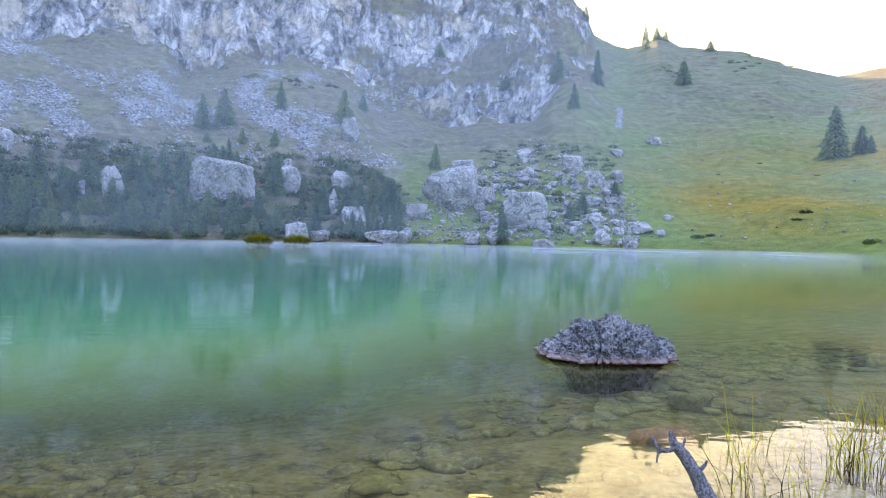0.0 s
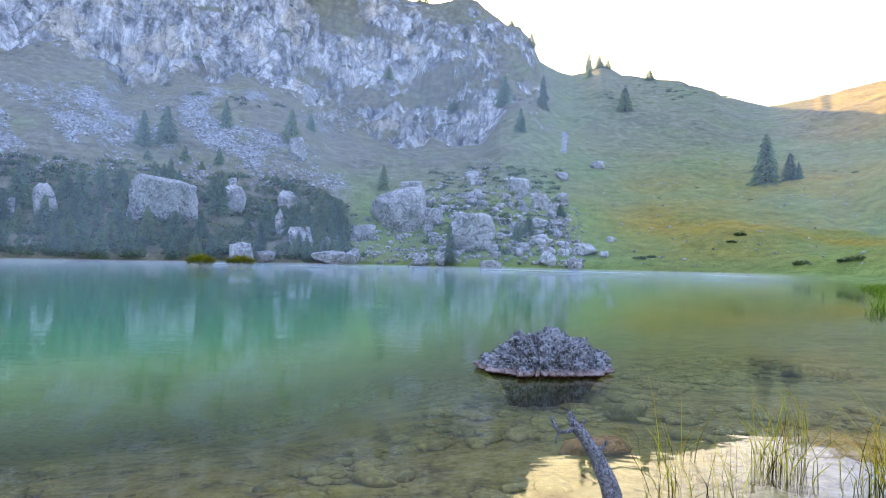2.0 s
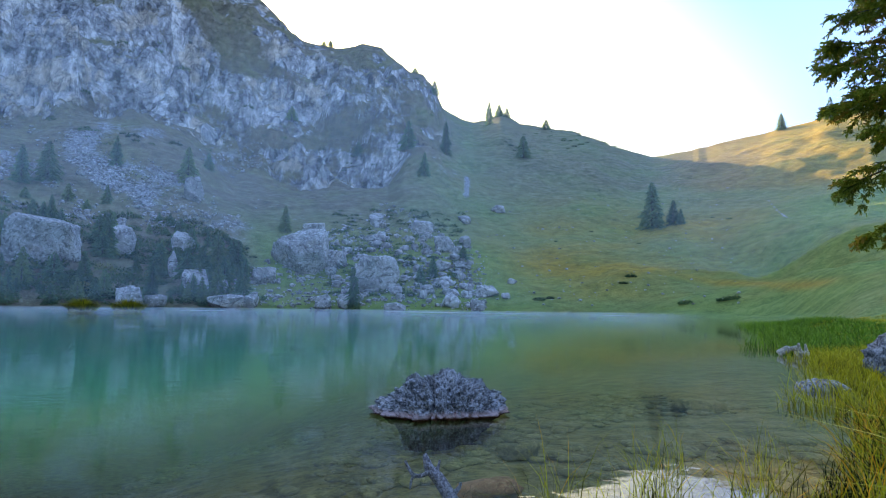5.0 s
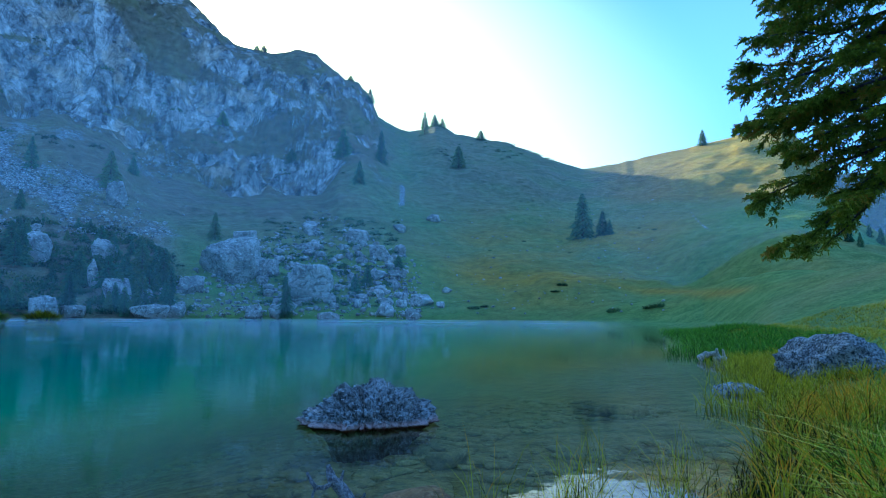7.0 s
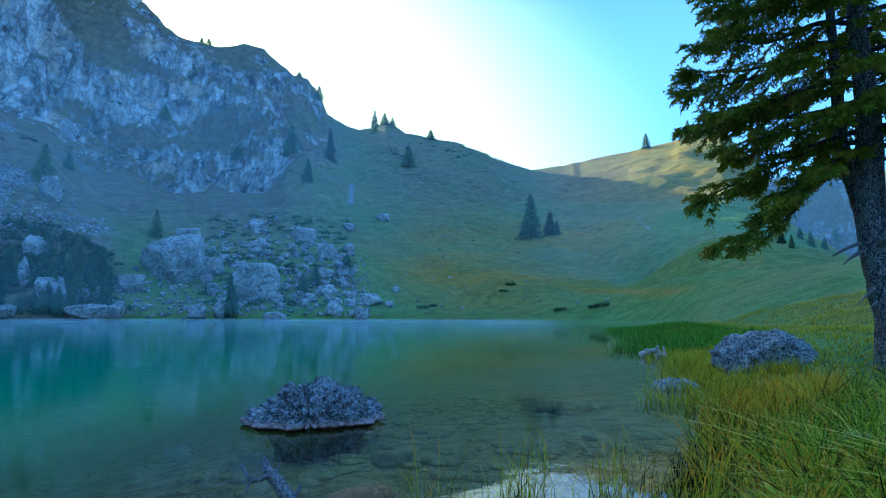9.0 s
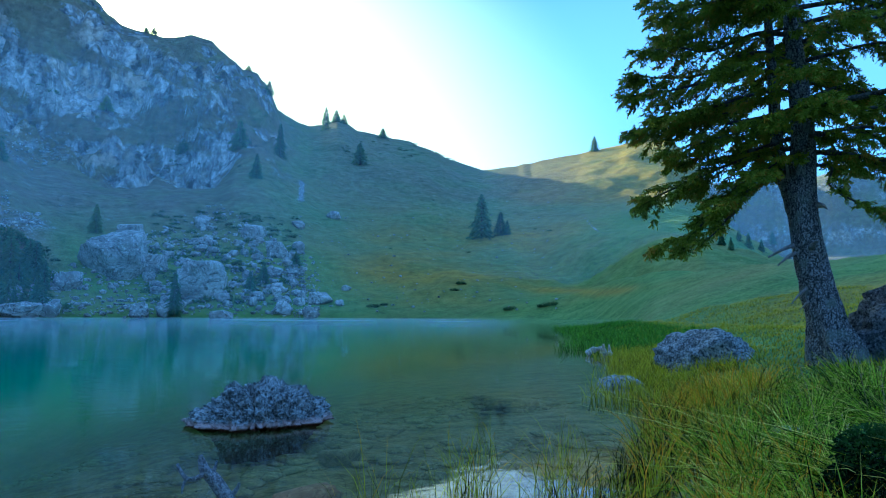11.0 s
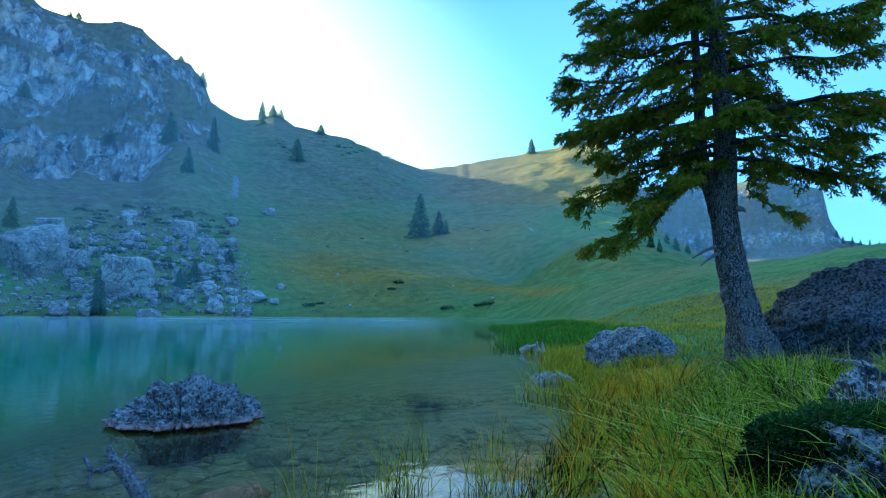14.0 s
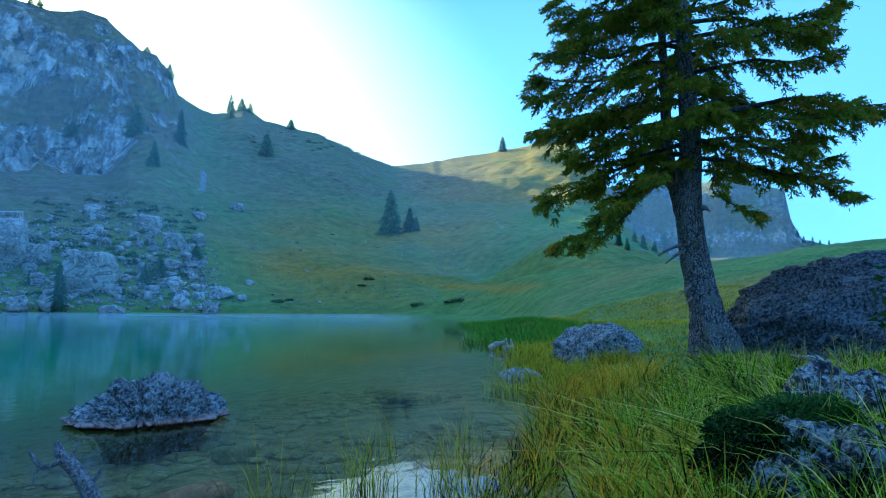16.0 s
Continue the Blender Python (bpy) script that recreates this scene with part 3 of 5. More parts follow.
def blades(base, tip_way, length, width, bend, tone, root_shade=0.0, simple=False):
    """Bent, tapering blades: four triangles in three steps each."""
    n = len(base)
    tip_way = tip_way / (np.linalg.norm(tip_way, axis=1, keepdims=True) + 1e-9)
    turn = np.random.uniform(0, 2 * np.pi, n)
    side = np.cross(tip_way, np.stack([np.cos(turn), np.sin(turn), 0.3 * np.sin(turn * 3)], 1))
    side /= np.linalg.norm(side, axis=1, keepdims=True) + 1e-9
    L, W = length[:, None], width[:, None] / 2
    m1, m2, m3 = base + tip_way * L * 0.40 + bend * L * 0.08, base + tip_way * L * 0.75 + bend * L * 0.38, base + tip_way * L + bend * L * 0.85
    if simple:
        v = np.stack([base - side * W * 0.6, base + side * W * 0.6, m2 - side * W * 0.8, m2 + side * W * 0.8, m3], 1)
        faces = (np.arange(n)[:, None, None] * 5 + np.array([(0, 1, 3), (0, 3, 2), (2, 3, 4)])[None]).reshape(-1, 3)
        return v.reshape(-1, 3), faces, np.repeat(tone, 5)
    v = np.stack([base - side * W, base + side * W, m1 - side * W * 0.85, m1 + side * W * 0.85, m2 - side * W * 0.5, m2 + side * W * 0.5, m3], 1)
    f = np.array([(0, 1, 3), (0, 3, 2), (2, 3, 5), (2, 5, 4), (4, 5, 6)])
    faces = (np.arange(n)[:, None, None] * 7 + f[None]).reshape(-1, 3)
    # shade near the ground is put into the tone, deepest at the root
    tones = np.clip(tone[:, None] + np.array([-0.45, -0.45, -0.15, -0.15, 0.0, 0.0, 0.05])[None] * root_shade, 0, 1)
    return v.reshape(-1, 3), faces, tones.ravel()


# ---------------------------------------------------------------- ground
def make_ground():
    az = np.radians(np.concatenate([np.arange(-180, -40, 3.5), np.arange(-40, 76, 0.175), np.arange(76, 180, 3.5)]))
    r = np.concatenate([np.concatenate([[0.002], np.geomspace(0.25, 14, 110)[:-1]]), np.geomspace(14, 130, 90)[:-1], np.linspace(130, 245, 85)[:-1], np.linspace(245, 425, 250)[:-1], np.linspace(425, 470, 30)[:-1],
                        np.linspace(470, 640, 60)[:-1], np.geomspace(640, 4600, 24)])
    R, A = np.meshgrid(r, az, indexing="ij")
    x, y = R * np.sin(A), R * np.cos(A)
    z, cliff, s = land(x.ravel(), y.ravel())
    bearing, radius = np.degrees(A).ravel(), R.ravel()
    up = np.degrees(np.arctan2(z - EYE, radius))
    X, Y = x.ravel(), y.ravel()
    n1, n2 = fbm(X / 22, Y / 22, 0, 4, 71), fbm(X / 60, Y / 60, 0, 3, 72)
    grade = np.hypot(np.gradient(z.reshape(R.shape), axis=0) / np.gradient(R, axis=0), np.gradient(z.reshape(R.shape), axis=1) / (np.gradient(A, axis=1) * R)).ravel()
    arc = bearing * 5.1
    ledges = fbm(arc / 26 + z / 60, z / 13, 0, 5, 74, 0.6)
    band = np.interp(bearing, BAND_AZ, BAND_EL)
    above = step(up + 1.6 * ledges, band - 0.8, band + 1.6)
    rock = np.clip(cliff * (0.16 + 0.74 * step(grade, 0.75, 1.70) + 0.62 * ledges - 0.46 * above), 0, 1)
    rock = rock * (1 - 0.48 * (radius > 480))
    rock = np.maximum(rock, 0.45 * step(bearing, 11, 13) * step(-bearing, -16, -14) * step(up, 9.5, 12) + 0.2 * n1 * step(-bearing, -24, -19) * step(up, 11, 13.5) * step(bearing, 10, 13))
    talus = step(bearing, -9, -3) * step(-bearing, -16, -12) * step(-up, -9.2, -6.5) * step(up, -0.6, 1.5)
    chutes = step(-bearing, 0, 7) * step(up, 6, 8.5) * step(-up, -15, -13)
    streak = np.exp(-((bearing - 15.2 - 0.25 * n1) / 0.36) ** 2) * step(up, 9.2, 9.8) * step(-up, -11.9, -11.2)
    scree = np.clip(talus * (0.10 + 0.7 * n1) + chutes * (0.36 + 0.6 * fbm(bearing / 2.6 + up / 5, up / 2.0, 0, 5, 91, 0.6)) + streak * 0.8, 0, 1) * (1 - 0.8 * cliff)
    line = lambda pts: np.exp(-((up - np.interp(bearing, [p[0] for p in pts], [p[1] for p in pts])) / 0.14 + 1.6 * n1) ** 2) * step(bearing, pts[0][0], pts[0][0] + 0.3) * step(-bearing, -pts[-1][0], -pts[-1][0] + 0.3)
    path = line([(38.8, 10.2), (41.0, 7.7), (42.8, 5.9), (45.2, 4.0)]) + 0.6 * line([(35.5, 10.4), (37.0, 9.6), (39.0, 8.6)])
    scree = np.maximum(scree, np.clip(path, 0, 1) * (0.48 + 0.3 * n1) * (radius > 60))
    dry = np.clip(0.0 + 0.36 * n2 + (0.42 + 0.7 * n1) * step(bearing, 15, 27) * step(-up, -10.5, -6) * step(up, 0.1, 1.2) * step(-bearing, -42, -34), 0, 1) * step(radius, 50, 120)
    dry = np.maximum(dry, step(bearing, 31, 36) * step(up, 9.0, 10.5) * step(-bearing, -56, -50) * 1.3)
    dry = np.maximum(dry, 0.45 * step(-bearing, -14, -6) * step(up, 8, 12))
    dry = np.maximum(dry, 0.9 * np.exp(-((radius - 42) / 9) ** 2) * step(bearing, 50, 57) + 0.35 * (radius < 8) * (s > 0.4))
    dull = step(-bearing, -20, -6) * np.maximum(step(up, 3.5, 9), step(-bearing, 1, 6)) * step(radius, 120, 150) + 0.75 * step(bearing, 12, 20) * step(-bearing, -46, -34) * step(up, 6, 12)
    dull = np.maximum(dull, 1.0 * (radius > 480))
    dull = np.maximum(dull, step(-bearing, -20, -11) * step(up, 10, 14))
    dull = np.clip(dull, 0, 1)
    # pale dry grass along the hillock's crest, its lit top edge painted with it
    crest = np.exp(-((up - np.interp(bearing, BEARING, LOW_EL) + 0.35 + 0.15 * n1) / 0.38) ** 2) * step(bearing, 27, 33) * step(radius, 60, 80) * (radius < 190)
    dry = np.maximum(dry, 0.85 * crest * step(-bearing, -59, -52))
    dry = dry * (1 - 0.8 * step(bearing, 36, 40) * step(radius, 50, 60) * step(-radius, -112, -100))
    soil = 0.85 * (1 - step(radius, 9, 16)) * step(s, 0.1, 0.5)
    me = mesh_of("ground", np.stack([X, Y, z], 1), sheet_faces(len(r), len(az), True), HILL,
                 rock=rock, scree=scree, dry=np.clip(dry, 0, 1), bed=step(-s, -0.25, 0.05) * (1 - step(radius, 40, 60)), dull=dull, soil=soil)
    ob = new("ground", me)
    return tagged(ob, "grassy alpine slopes with limestone cliffs round a lake", "ground", kind="structure")


make_ground()


def make_water():
    az = np.radians(np.arange(-180, 180, 1.5))
    r = np.concatenate([np.geomspace(0.4, 14, 60)[:-1], np.geomspace(14, 172, 60)])
    R, A = np.meshgrid(r, az, indexing="ij")
    x, y = (R * np.sin(A)).ravel(), (R * np.cos(A)).ravel()
    z, _, s = land(x, y)
    faces = sheet_faces(len(r), len(az), True)
    faces = faces[(s[faces] < 4).any(1)]
    me = mesh_of("water", np.stack([x, y, 0 * x], 1), faces, WATER, depth=np.clip(-z, 0, 8))
    return tagged(new("water", me), "clear green lake water with faint ripples", "water", kind="structure")


make_water()


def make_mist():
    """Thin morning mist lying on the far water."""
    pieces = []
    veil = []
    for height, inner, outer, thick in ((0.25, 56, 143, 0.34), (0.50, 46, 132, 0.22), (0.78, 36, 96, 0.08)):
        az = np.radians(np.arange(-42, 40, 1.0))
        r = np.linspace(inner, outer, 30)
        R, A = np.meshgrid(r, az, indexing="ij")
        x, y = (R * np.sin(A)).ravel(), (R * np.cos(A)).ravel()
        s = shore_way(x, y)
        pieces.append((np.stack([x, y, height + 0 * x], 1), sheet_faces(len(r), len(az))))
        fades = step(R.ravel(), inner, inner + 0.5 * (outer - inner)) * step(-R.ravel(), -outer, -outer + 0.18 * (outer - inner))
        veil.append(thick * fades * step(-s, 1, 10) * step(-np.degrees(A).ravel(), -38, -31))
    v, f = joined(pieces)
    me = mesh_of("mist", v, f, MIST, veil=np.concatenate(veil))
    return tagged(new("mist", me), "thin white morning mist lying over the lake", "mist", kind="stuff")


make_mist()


def make_haze_sheets():
    """Morning haze put in as added bluish sheets that pale the shaded far shore."""
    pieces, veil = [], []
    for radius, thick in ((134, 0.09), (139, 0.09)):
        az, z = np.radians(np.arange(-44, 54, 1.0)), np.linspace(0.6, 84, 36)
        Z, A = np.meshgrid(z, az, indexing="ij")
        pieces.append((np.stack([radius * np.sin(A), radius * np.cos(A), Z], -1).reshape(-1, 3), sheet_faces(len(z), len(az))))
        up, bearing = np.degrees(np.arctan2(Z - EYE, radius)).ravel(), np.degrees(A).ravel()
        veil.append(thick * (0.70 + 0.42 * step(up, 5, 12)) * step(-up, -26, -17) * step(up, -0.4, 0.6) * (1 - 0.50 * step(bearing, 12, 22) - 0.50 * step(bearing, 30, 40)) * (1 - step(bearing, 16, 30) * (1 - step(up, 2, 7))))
    # a sheet that paints haze into the dip behind the green hillock
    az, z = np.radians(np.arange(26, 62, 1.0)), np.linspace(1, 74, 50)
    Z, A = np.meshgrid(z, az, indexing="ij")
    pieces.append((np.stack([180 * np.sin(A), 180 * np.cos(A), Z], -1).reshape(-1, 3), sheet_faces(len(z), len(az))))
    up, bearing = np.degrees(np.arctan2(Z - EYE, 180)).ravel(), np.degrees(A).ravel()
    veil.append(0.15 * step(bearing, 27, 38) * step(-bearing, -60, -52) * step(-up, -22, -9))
    # a sheet added for thicker air before the wall across the valley
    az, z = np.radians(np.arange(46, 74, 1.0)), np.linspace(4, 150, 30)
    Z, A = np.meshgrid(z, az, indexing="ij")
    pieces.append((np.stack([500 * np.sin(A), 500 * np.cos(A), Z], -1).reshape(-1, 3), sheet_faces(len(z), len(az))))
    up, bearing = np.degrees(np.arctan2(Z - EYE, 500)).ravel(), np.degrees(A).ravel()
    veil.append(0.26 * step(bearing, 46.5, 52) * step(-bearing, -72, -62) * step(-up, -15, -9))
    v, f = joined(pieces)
    return tagged(new("mist", mesh_of("mist", v, f, HAZE_SHEET, veil=np.concatenate(veil))), "added faint bluish sheets standing for morning haze before the mountain", "mist", kind="stuff")


make_haze_sheets()

# ---------------------------------------------------------------- stones
def stone_shape(seed, size, subdiv=4, crag=0.12, planes=14, freq=1.6, blocky=True):
    """A broken block: a ball cut by random planes, then roughened."""
    rng = np.random.RandomState(seed)
    bm = bmesh.new()
    bmesh.ops.create_icosphere(bm, subdivisions=subdiv, radius=1.0)
    v = np.array([p.co[:] for p in bm.verts])
    f = np.array([[p.index for p in q.verts] for q in bm.faces])
    bm.free()
    n = rng.normal(size=(planes, 3))
    n /= np.linalg.norm(n, axis=1, keepdims=True)
    if blocky:
        n[:6] = np.array([(1, 0, 0), (-1, 0, 0), (0, 1, 0), (0, -1, 0), (0, 0, 1), (0, 0, -1)]) + 0.28 * rng.normal(size=(6, 3))
    n /= np.linalg.norm(n, axis=1, keepdims=True)
    cut = rng.uniform(0.66, 0.95, planes)
    if not blocky:
        cut = cut * 0.5 + 0.45
    dots = v @ n.T
    rad = np.min(np.where(dots > 0.05, cut[None] / np.maximum(dots, 0.05), 9), axis=1)
    v = v * np.minimum(rad, 1.25)[:, None]
    o = seed * 3.7
    v = v * (1 + crag * fbm(v[:, 0] * freq + o, v[:, 1] * freq, v[:, 2] * freq, 5, seed % 50)[:, None]
             - crag * 0.8 * np.abs(fbm(v[:, 0] * freq * 2 + o, v[:, 1] * freq * 2, v[:, 2] * freq * 2, 3, seed % 50 + 7))[:, None])
    return v * np.asarray(size) / 2, f


def boulder(name, label, place, size, mat, seed, subdiv=4, crag=0.12, planes=14, turn=0.0, sink=0.25, freq=1.6, group="", lean=(0, 0), blocky=True):
    v, f = stone_shape(seed, size, subdiv, crag, planes, freq, blocky)
    ob = new(name, mesh_of(name, v, f, mat))
    ob.matrix_world = pose(place[0], place[1], place[2] + size[2] * (0.5 - sink), lean[0], lean[1], turn)
    return tagged(ob, label, "rock", group)


# blocks fallen from the cliff: bearing, height up, width and height in degrees
BLOCKS_LOW = [(1.0, 3.0, 4.45, 3.10), (3.8, 3.3, 1.75, 1.35), (-2.4, 1.9, 2.02, 1.21), (6.9, 1.3, 3.64, 2.91), (-5.3, -0.5, 2.56, 1.08),
              (2.6, -0.4, 1.35, 1.08), (4.3, -0.5, 1.08, 0.94), (13.9, -0.1, 1.67, 1.13), (16.3, -0.5, 1.35, 0.86), (8.9, -0.5, 1.89, 0.67),
              (14.8, 3.2, 1.62, 0.67), (13.2, 3.1, 1.21, 0.81), (13.1, 4.8, 1.89, 1.48), (11.0, 6.4, 1.83, 1.21), (15.1, 5.3, 1.08, 0.75)]
BLOCKS_HIGH = [(14.9, 7.4, 1.02, 0.59), (18.0, 8.2, 0.97, 0.59), (17.0, 0.8, 2.02, 0.94), (1.5, 6.0, 2.02, 1.21), (7.1, 7.0, 1.21, 1.08),
               (-8.3, 8.4, 1.62, 2.02), (-9.1, 4.2, 1.62, 1.62), (-8.0, 0.8, 2.02, 2.16), (-9.7, 1.9, 0.81, 1.89), (-5.7, 0.6, 1.08, 1.08),
               (-3.6, -0.3, 1.35, 1.08), (19.2, 1.9, 0.81, 0.48), (18.7, 0.6, 0.81, 0.54), (-18.6, 3.3, 5.09, 3.48), (-13.5, 3.9, 2.14, 1.88),
               (-27.2, 2.6, 1.6, 2.6), (-34.5, 6.0, 1.2, 1.6), (-29.5, 2.4, 0.8, 1.5), (-14.0, 5.6, 1.4, 1.0), (-12.7, -0.5, 2.41, 1.47), (-10.8, -0.5, 1.61, 0.94)]
for k, (az, el, wide, high) in enumerate(BLOCKS_LOW + BLOCKS_HIGH):
    place, r = at_bearing(az, el)
    w, h = r * radians(wide), r * radians(high)
    big = w > 6
    boulder("boulder", "large pale grey limestone block with streaked faces" if big else "grey limestone boulder on the stony slope",
            place, (w * 1.12, w * 0.9, h * 1.45), LIMESTONE, 100 + k, 5 if w > 5 else 4, 0.065, 11, freq=2.2, turn=-az, sink=0.30, group="boulders below the cliff")

rng = random.Random(4)
made = 0
while made < 110:
    az, el = rng.uniform(3, 15.5), rng.uniform(0.2, 8.0)
    if el > 8.4 - abs(az - 9) * 0.6:
        continue
    place, r = at_bearing(az, el)
    w = rng.uniform(1.2, 3.4)
    boulder("boulder", "grey limestone boulder on the stony slope", place, (w, w * rng.uniform(0.7, 1), w * rng.uniform(0.6, 0.9)), LIMESTONE,
            200 + made, 3, 0.09, 9, turn=rng.uniform(0, 360), sink=0.3, group="boulders below the cliff")
    made += 1


def make_rubble():
    """Loose stones of the talus: many small broken blocks."""
    rng = np.random.RandomState(8)
    shapes = [stone_shape(300 + k, (1, 0.85, 0.7), 1, 0.1, 7) for k in range(6)]
    pieces = []
    while len(pieces) < 4400:
        zone = rng.rand()
        if zone < 0.42:
            az, el = rng.uniform(-5, 17), rng.uniform(-0.5, 9)
            if el > 9.2 - abs(az - 8) * 0.55 or (rng.rand() < 0.5 and fbm(az / 1.5, el / 1.5, 0, 2, 90) < 0):
                continue
        elif zone < 0.97:
            az, el = rng.uniform(-36, -3), rng.uniform(6, 13)
            if fbm(az / 2.6 + el / 5, el / 2.0, 0, 4, 91) < 0.75 * rng.rand() - 0.30:
                continue
        else:
            az, el = rng.uniform(14, 38), rng.uniform(0, 10)
        place, r = at_bearing(az, el)
        w = 0.5 + 1.5 * rng.rand() ** 3 if zone < 0.97 else 0.3 + 0.8 * rng.rand() ** 3
        v, f = shapes[rng.randint(6)]
        a = rng.uniform(0, 6.28)
        c, s = math.cos(a), math.sin(a)
        q = v @ np.array([[c, s, 0], [-s, c, 0], [0, 0, 1]]) * w
        pieces.append((q + np.array(place) + (0, 0, 0.12 * w), f))
    v, f = joined(pieces)
    me = mesh_of("rubble", v, f, LIMESTONE, False)
    return tagged(new("rubble", me), "pale broken limestone rubble strewn over the slope", "rubble", kind="stuff")


make_rubble()


def make_water_rock():
    """The craggy rock that stands in the shallow water."""
    nu, nv = 300, 200
    u, th = np.meshgrid(np.linspace(0, 1, nu), np.linspace(-1, 1, nv), indexing="ij")
    prof = np.interp(u, [0, 0.03, 0.08, 0.21, 0.27, 0.295, 0.32, 0.36, 0.385, 0.43, 0.49, 0.53, 0.57, 0.61, 0.64, 0.74, 0.82, 0.855, 0.95, 0.985, 1.0],
                     [0.0, 0.12, 0.19, 0.25, 0.36, 0.48, 0.52, 0.52, 0.43, 0.53, 0.50, 0.56, 0.60, 0.57, 0.50, 0.47, 0.42, 0.32, 0.25, 0.12, 0.0])
    half = 0.66 * np.sqrt(np.clip(1 - (2 * u - 1) ** 2, 0, 1)) ** 0.6 + 0.02
    ang = th * np.pi * 0.5
    y = half * np.sign(ang) * np.abs(np.sin(ang)) ** 0.85
    z = (prof + 0.5) * np.abs(np.cos(ang)) ** 0.50 - 0.5
    x = (u - 0.5) * 1.86
    p = np.stack([x, y, z], -1).reshape(-1, 3)
    away = p - np.array([0, 0, -0.15])
    away /= np.linalg.norm(away, axis=1, keepdims=True)
    q = p * 2.6
    warp = 0.35 * fbm(q[:, 0], q[:, 1], q[:, 2], 2, 6)
    lump = 0.035 * fbm(q[:, 0], q[:, 1], q[:, 2], 3, 7) + 0.10 * (np.abs(fbm(q[:, 0] * 1.9 + warp, q[:, 1] * 1.9, q[:, 2] * 1.2, 4, 8)) - 0.35)
    ribs = 0.040 * (0.3 - np.abs(fbm(q[:, 0] * 4.2 + warp, q[:, 1] * 3.0, q[:, 2] * 1.3, 3, 12)))
    pit = -0.070 * np.clip(fbm(q[:, 0] * 6, q[:, 1] * 6, q[:, 2] * 5, 3, 9), 0, 1) + 0.034 * fbm(q[:, 0] * 11, q[:, 1] * 11, q[:, 2] * 11, 3, 10)
    crack = -0.10 * np.exp(-((p[:, 0] + 0.24 - 0.35 * (p[:, 2] - 0.3)) / 0.025) ** 2) * (p[:, 1] < 0.1) - 0.06 * np.exp(-((p[:, 0] - 0.62 + 0.2 * p[:, 2]) / 0.03) ** 2) * (p[:, 1] < 0.1)
    p = p + away * (lump + ribs + pit + crack)[:, None]
    p[:, 2] *= 0.92
    # the waves have eaten in under the waterline
    under = np.clip((0.03 - p[:, 2]) / 0.35, 0, 1)
    p[:, :2] *= (1 - 0.45 * np.sqrt(under))[:, None]
    me = mesh_of("rock", p, sheet_faces(nu, nv), CRAGGY)
    ob = new("rock", me)
    ob.matrix_world = pose(2.28, 8.85, 0.0, 0, 0, 3)
    return tagged(ob, "craggy grey limestone rock with reddish waterline standing in the lake", "rock")


make_water_rock()

boulder("rock", "rounded lichen-grey rock among the reeds", (13.8, 11.6, 0.0), (2.12, 1.8, 1.38), SHORE_STONE, 31, 5, 0.13, 12, turn=-40, sink=0.30, blocky=False)
boulder("rock", "low dark rock barely above the water", (9.75, 10.25, 0.0), (0.85, 0.5, 0.34), SHORE_STONE, 33, 3, 0.12, 10, turn=-40, sink=0.4)
boulder("boulder", "huge dark grey boulder beside the old spruce", (14.75, 4.95, 0.45), (7.0, 3.4, 2.9), DARK_STONE, 47, 6, 0.11, 7, turn=-70, sink=0.32, freq=2.6, blocky=False, lean=(0, -13))
boulder("rock", "flat reddish stone lying under shallow water", (2.05, 5.86, ground_z(2.05, 5.86)), (0.66, 0.46, 0.17), RED_STONE, 52, 3, 0.08, 12, turn=10, sink=0.2)
boulder("rock", "flat brown stone lying under shallow water", (2.85, 7.2, ground_z(2.85, 7.2)), (0.6, 0.4, 0.24), SILT_STONE, 53, 3, 0.08, 12, turn=30, sink=0.2)
boulder("rock", "dark flat stone under the water by the reeds", (6.8, 9.6, ground_z(6.8, 9.6)), (1.2, 0.6, 0.3), SILT_STONE, 54, 3, 0.08, 12, turn=-20, sink=0.2)


def make_outcrop():
    """Pale limestone breaking out of the near bank."""
    for place, size, seed, turn, lean in (((4.55, 1.56, 0.20), (1.45, 1.05, 1.0), 61, -62, (8, 4)), ((5.2, 1.66, 0.44), (1.3, 1.0, 1.1), 63, -30, (-6, 5)),
                                          ((4.05, 1.85, 0.42), (0.7, 0.55, 0.42), 64, -50, (0, 0))):
        boulder("outcrop", "pale limestone outcrop with dark lichen on the bank", place, size, PALE_STONE, seed, 6, 0.14, 12, turn=turn, sink=0.42, freq=3.0, lean=lean)


make_outcrop()


def make_bed_stones():
    rng = np.random.RandomState(21)
    shapes = [stone_shape(320 + k, (1, 0.72, 0.20), 2, 0.10, 9) for k in range(8)]
    pieces = []
    xy = np.stack([rng.uniform(-9, 8, 9000), rng.uniform(2.2, 13, 9000)], 1)
    z, _, s = land(xy[:, 0], xy[:, 1])
    dens = fbm(xy[:, 0] / 2, xy[:, 1] / 2, 0, 2, 95)
    for (x, y), h, d, n in zip(xy, z, s, dens):
        if d > -0.4 or n < -0.25 or len(pieces) >= 2400:
            continue
        w = 0.07 + 0.42 * rng.rand() ** 3.2
        v, f = shapes[rng.randint(8)]
        a = rng.uniform(0, 6.28)
        c, si = math.cos(a), math.sin(a)
        pieces.append((v @ np.array([[c, si, 0], [-si, c, 0], [0, 0, 1]]) * w + (x, y, h + 0.06 * w), f))
    v, f = joined(pieces)
    return tagged(new("bed_stones", mesh_of("bed_stones", v, f, SILT_STONE)), "silted flat stones on the shallow lake bed", "stones", kind="stuff")


make_bed_stones()

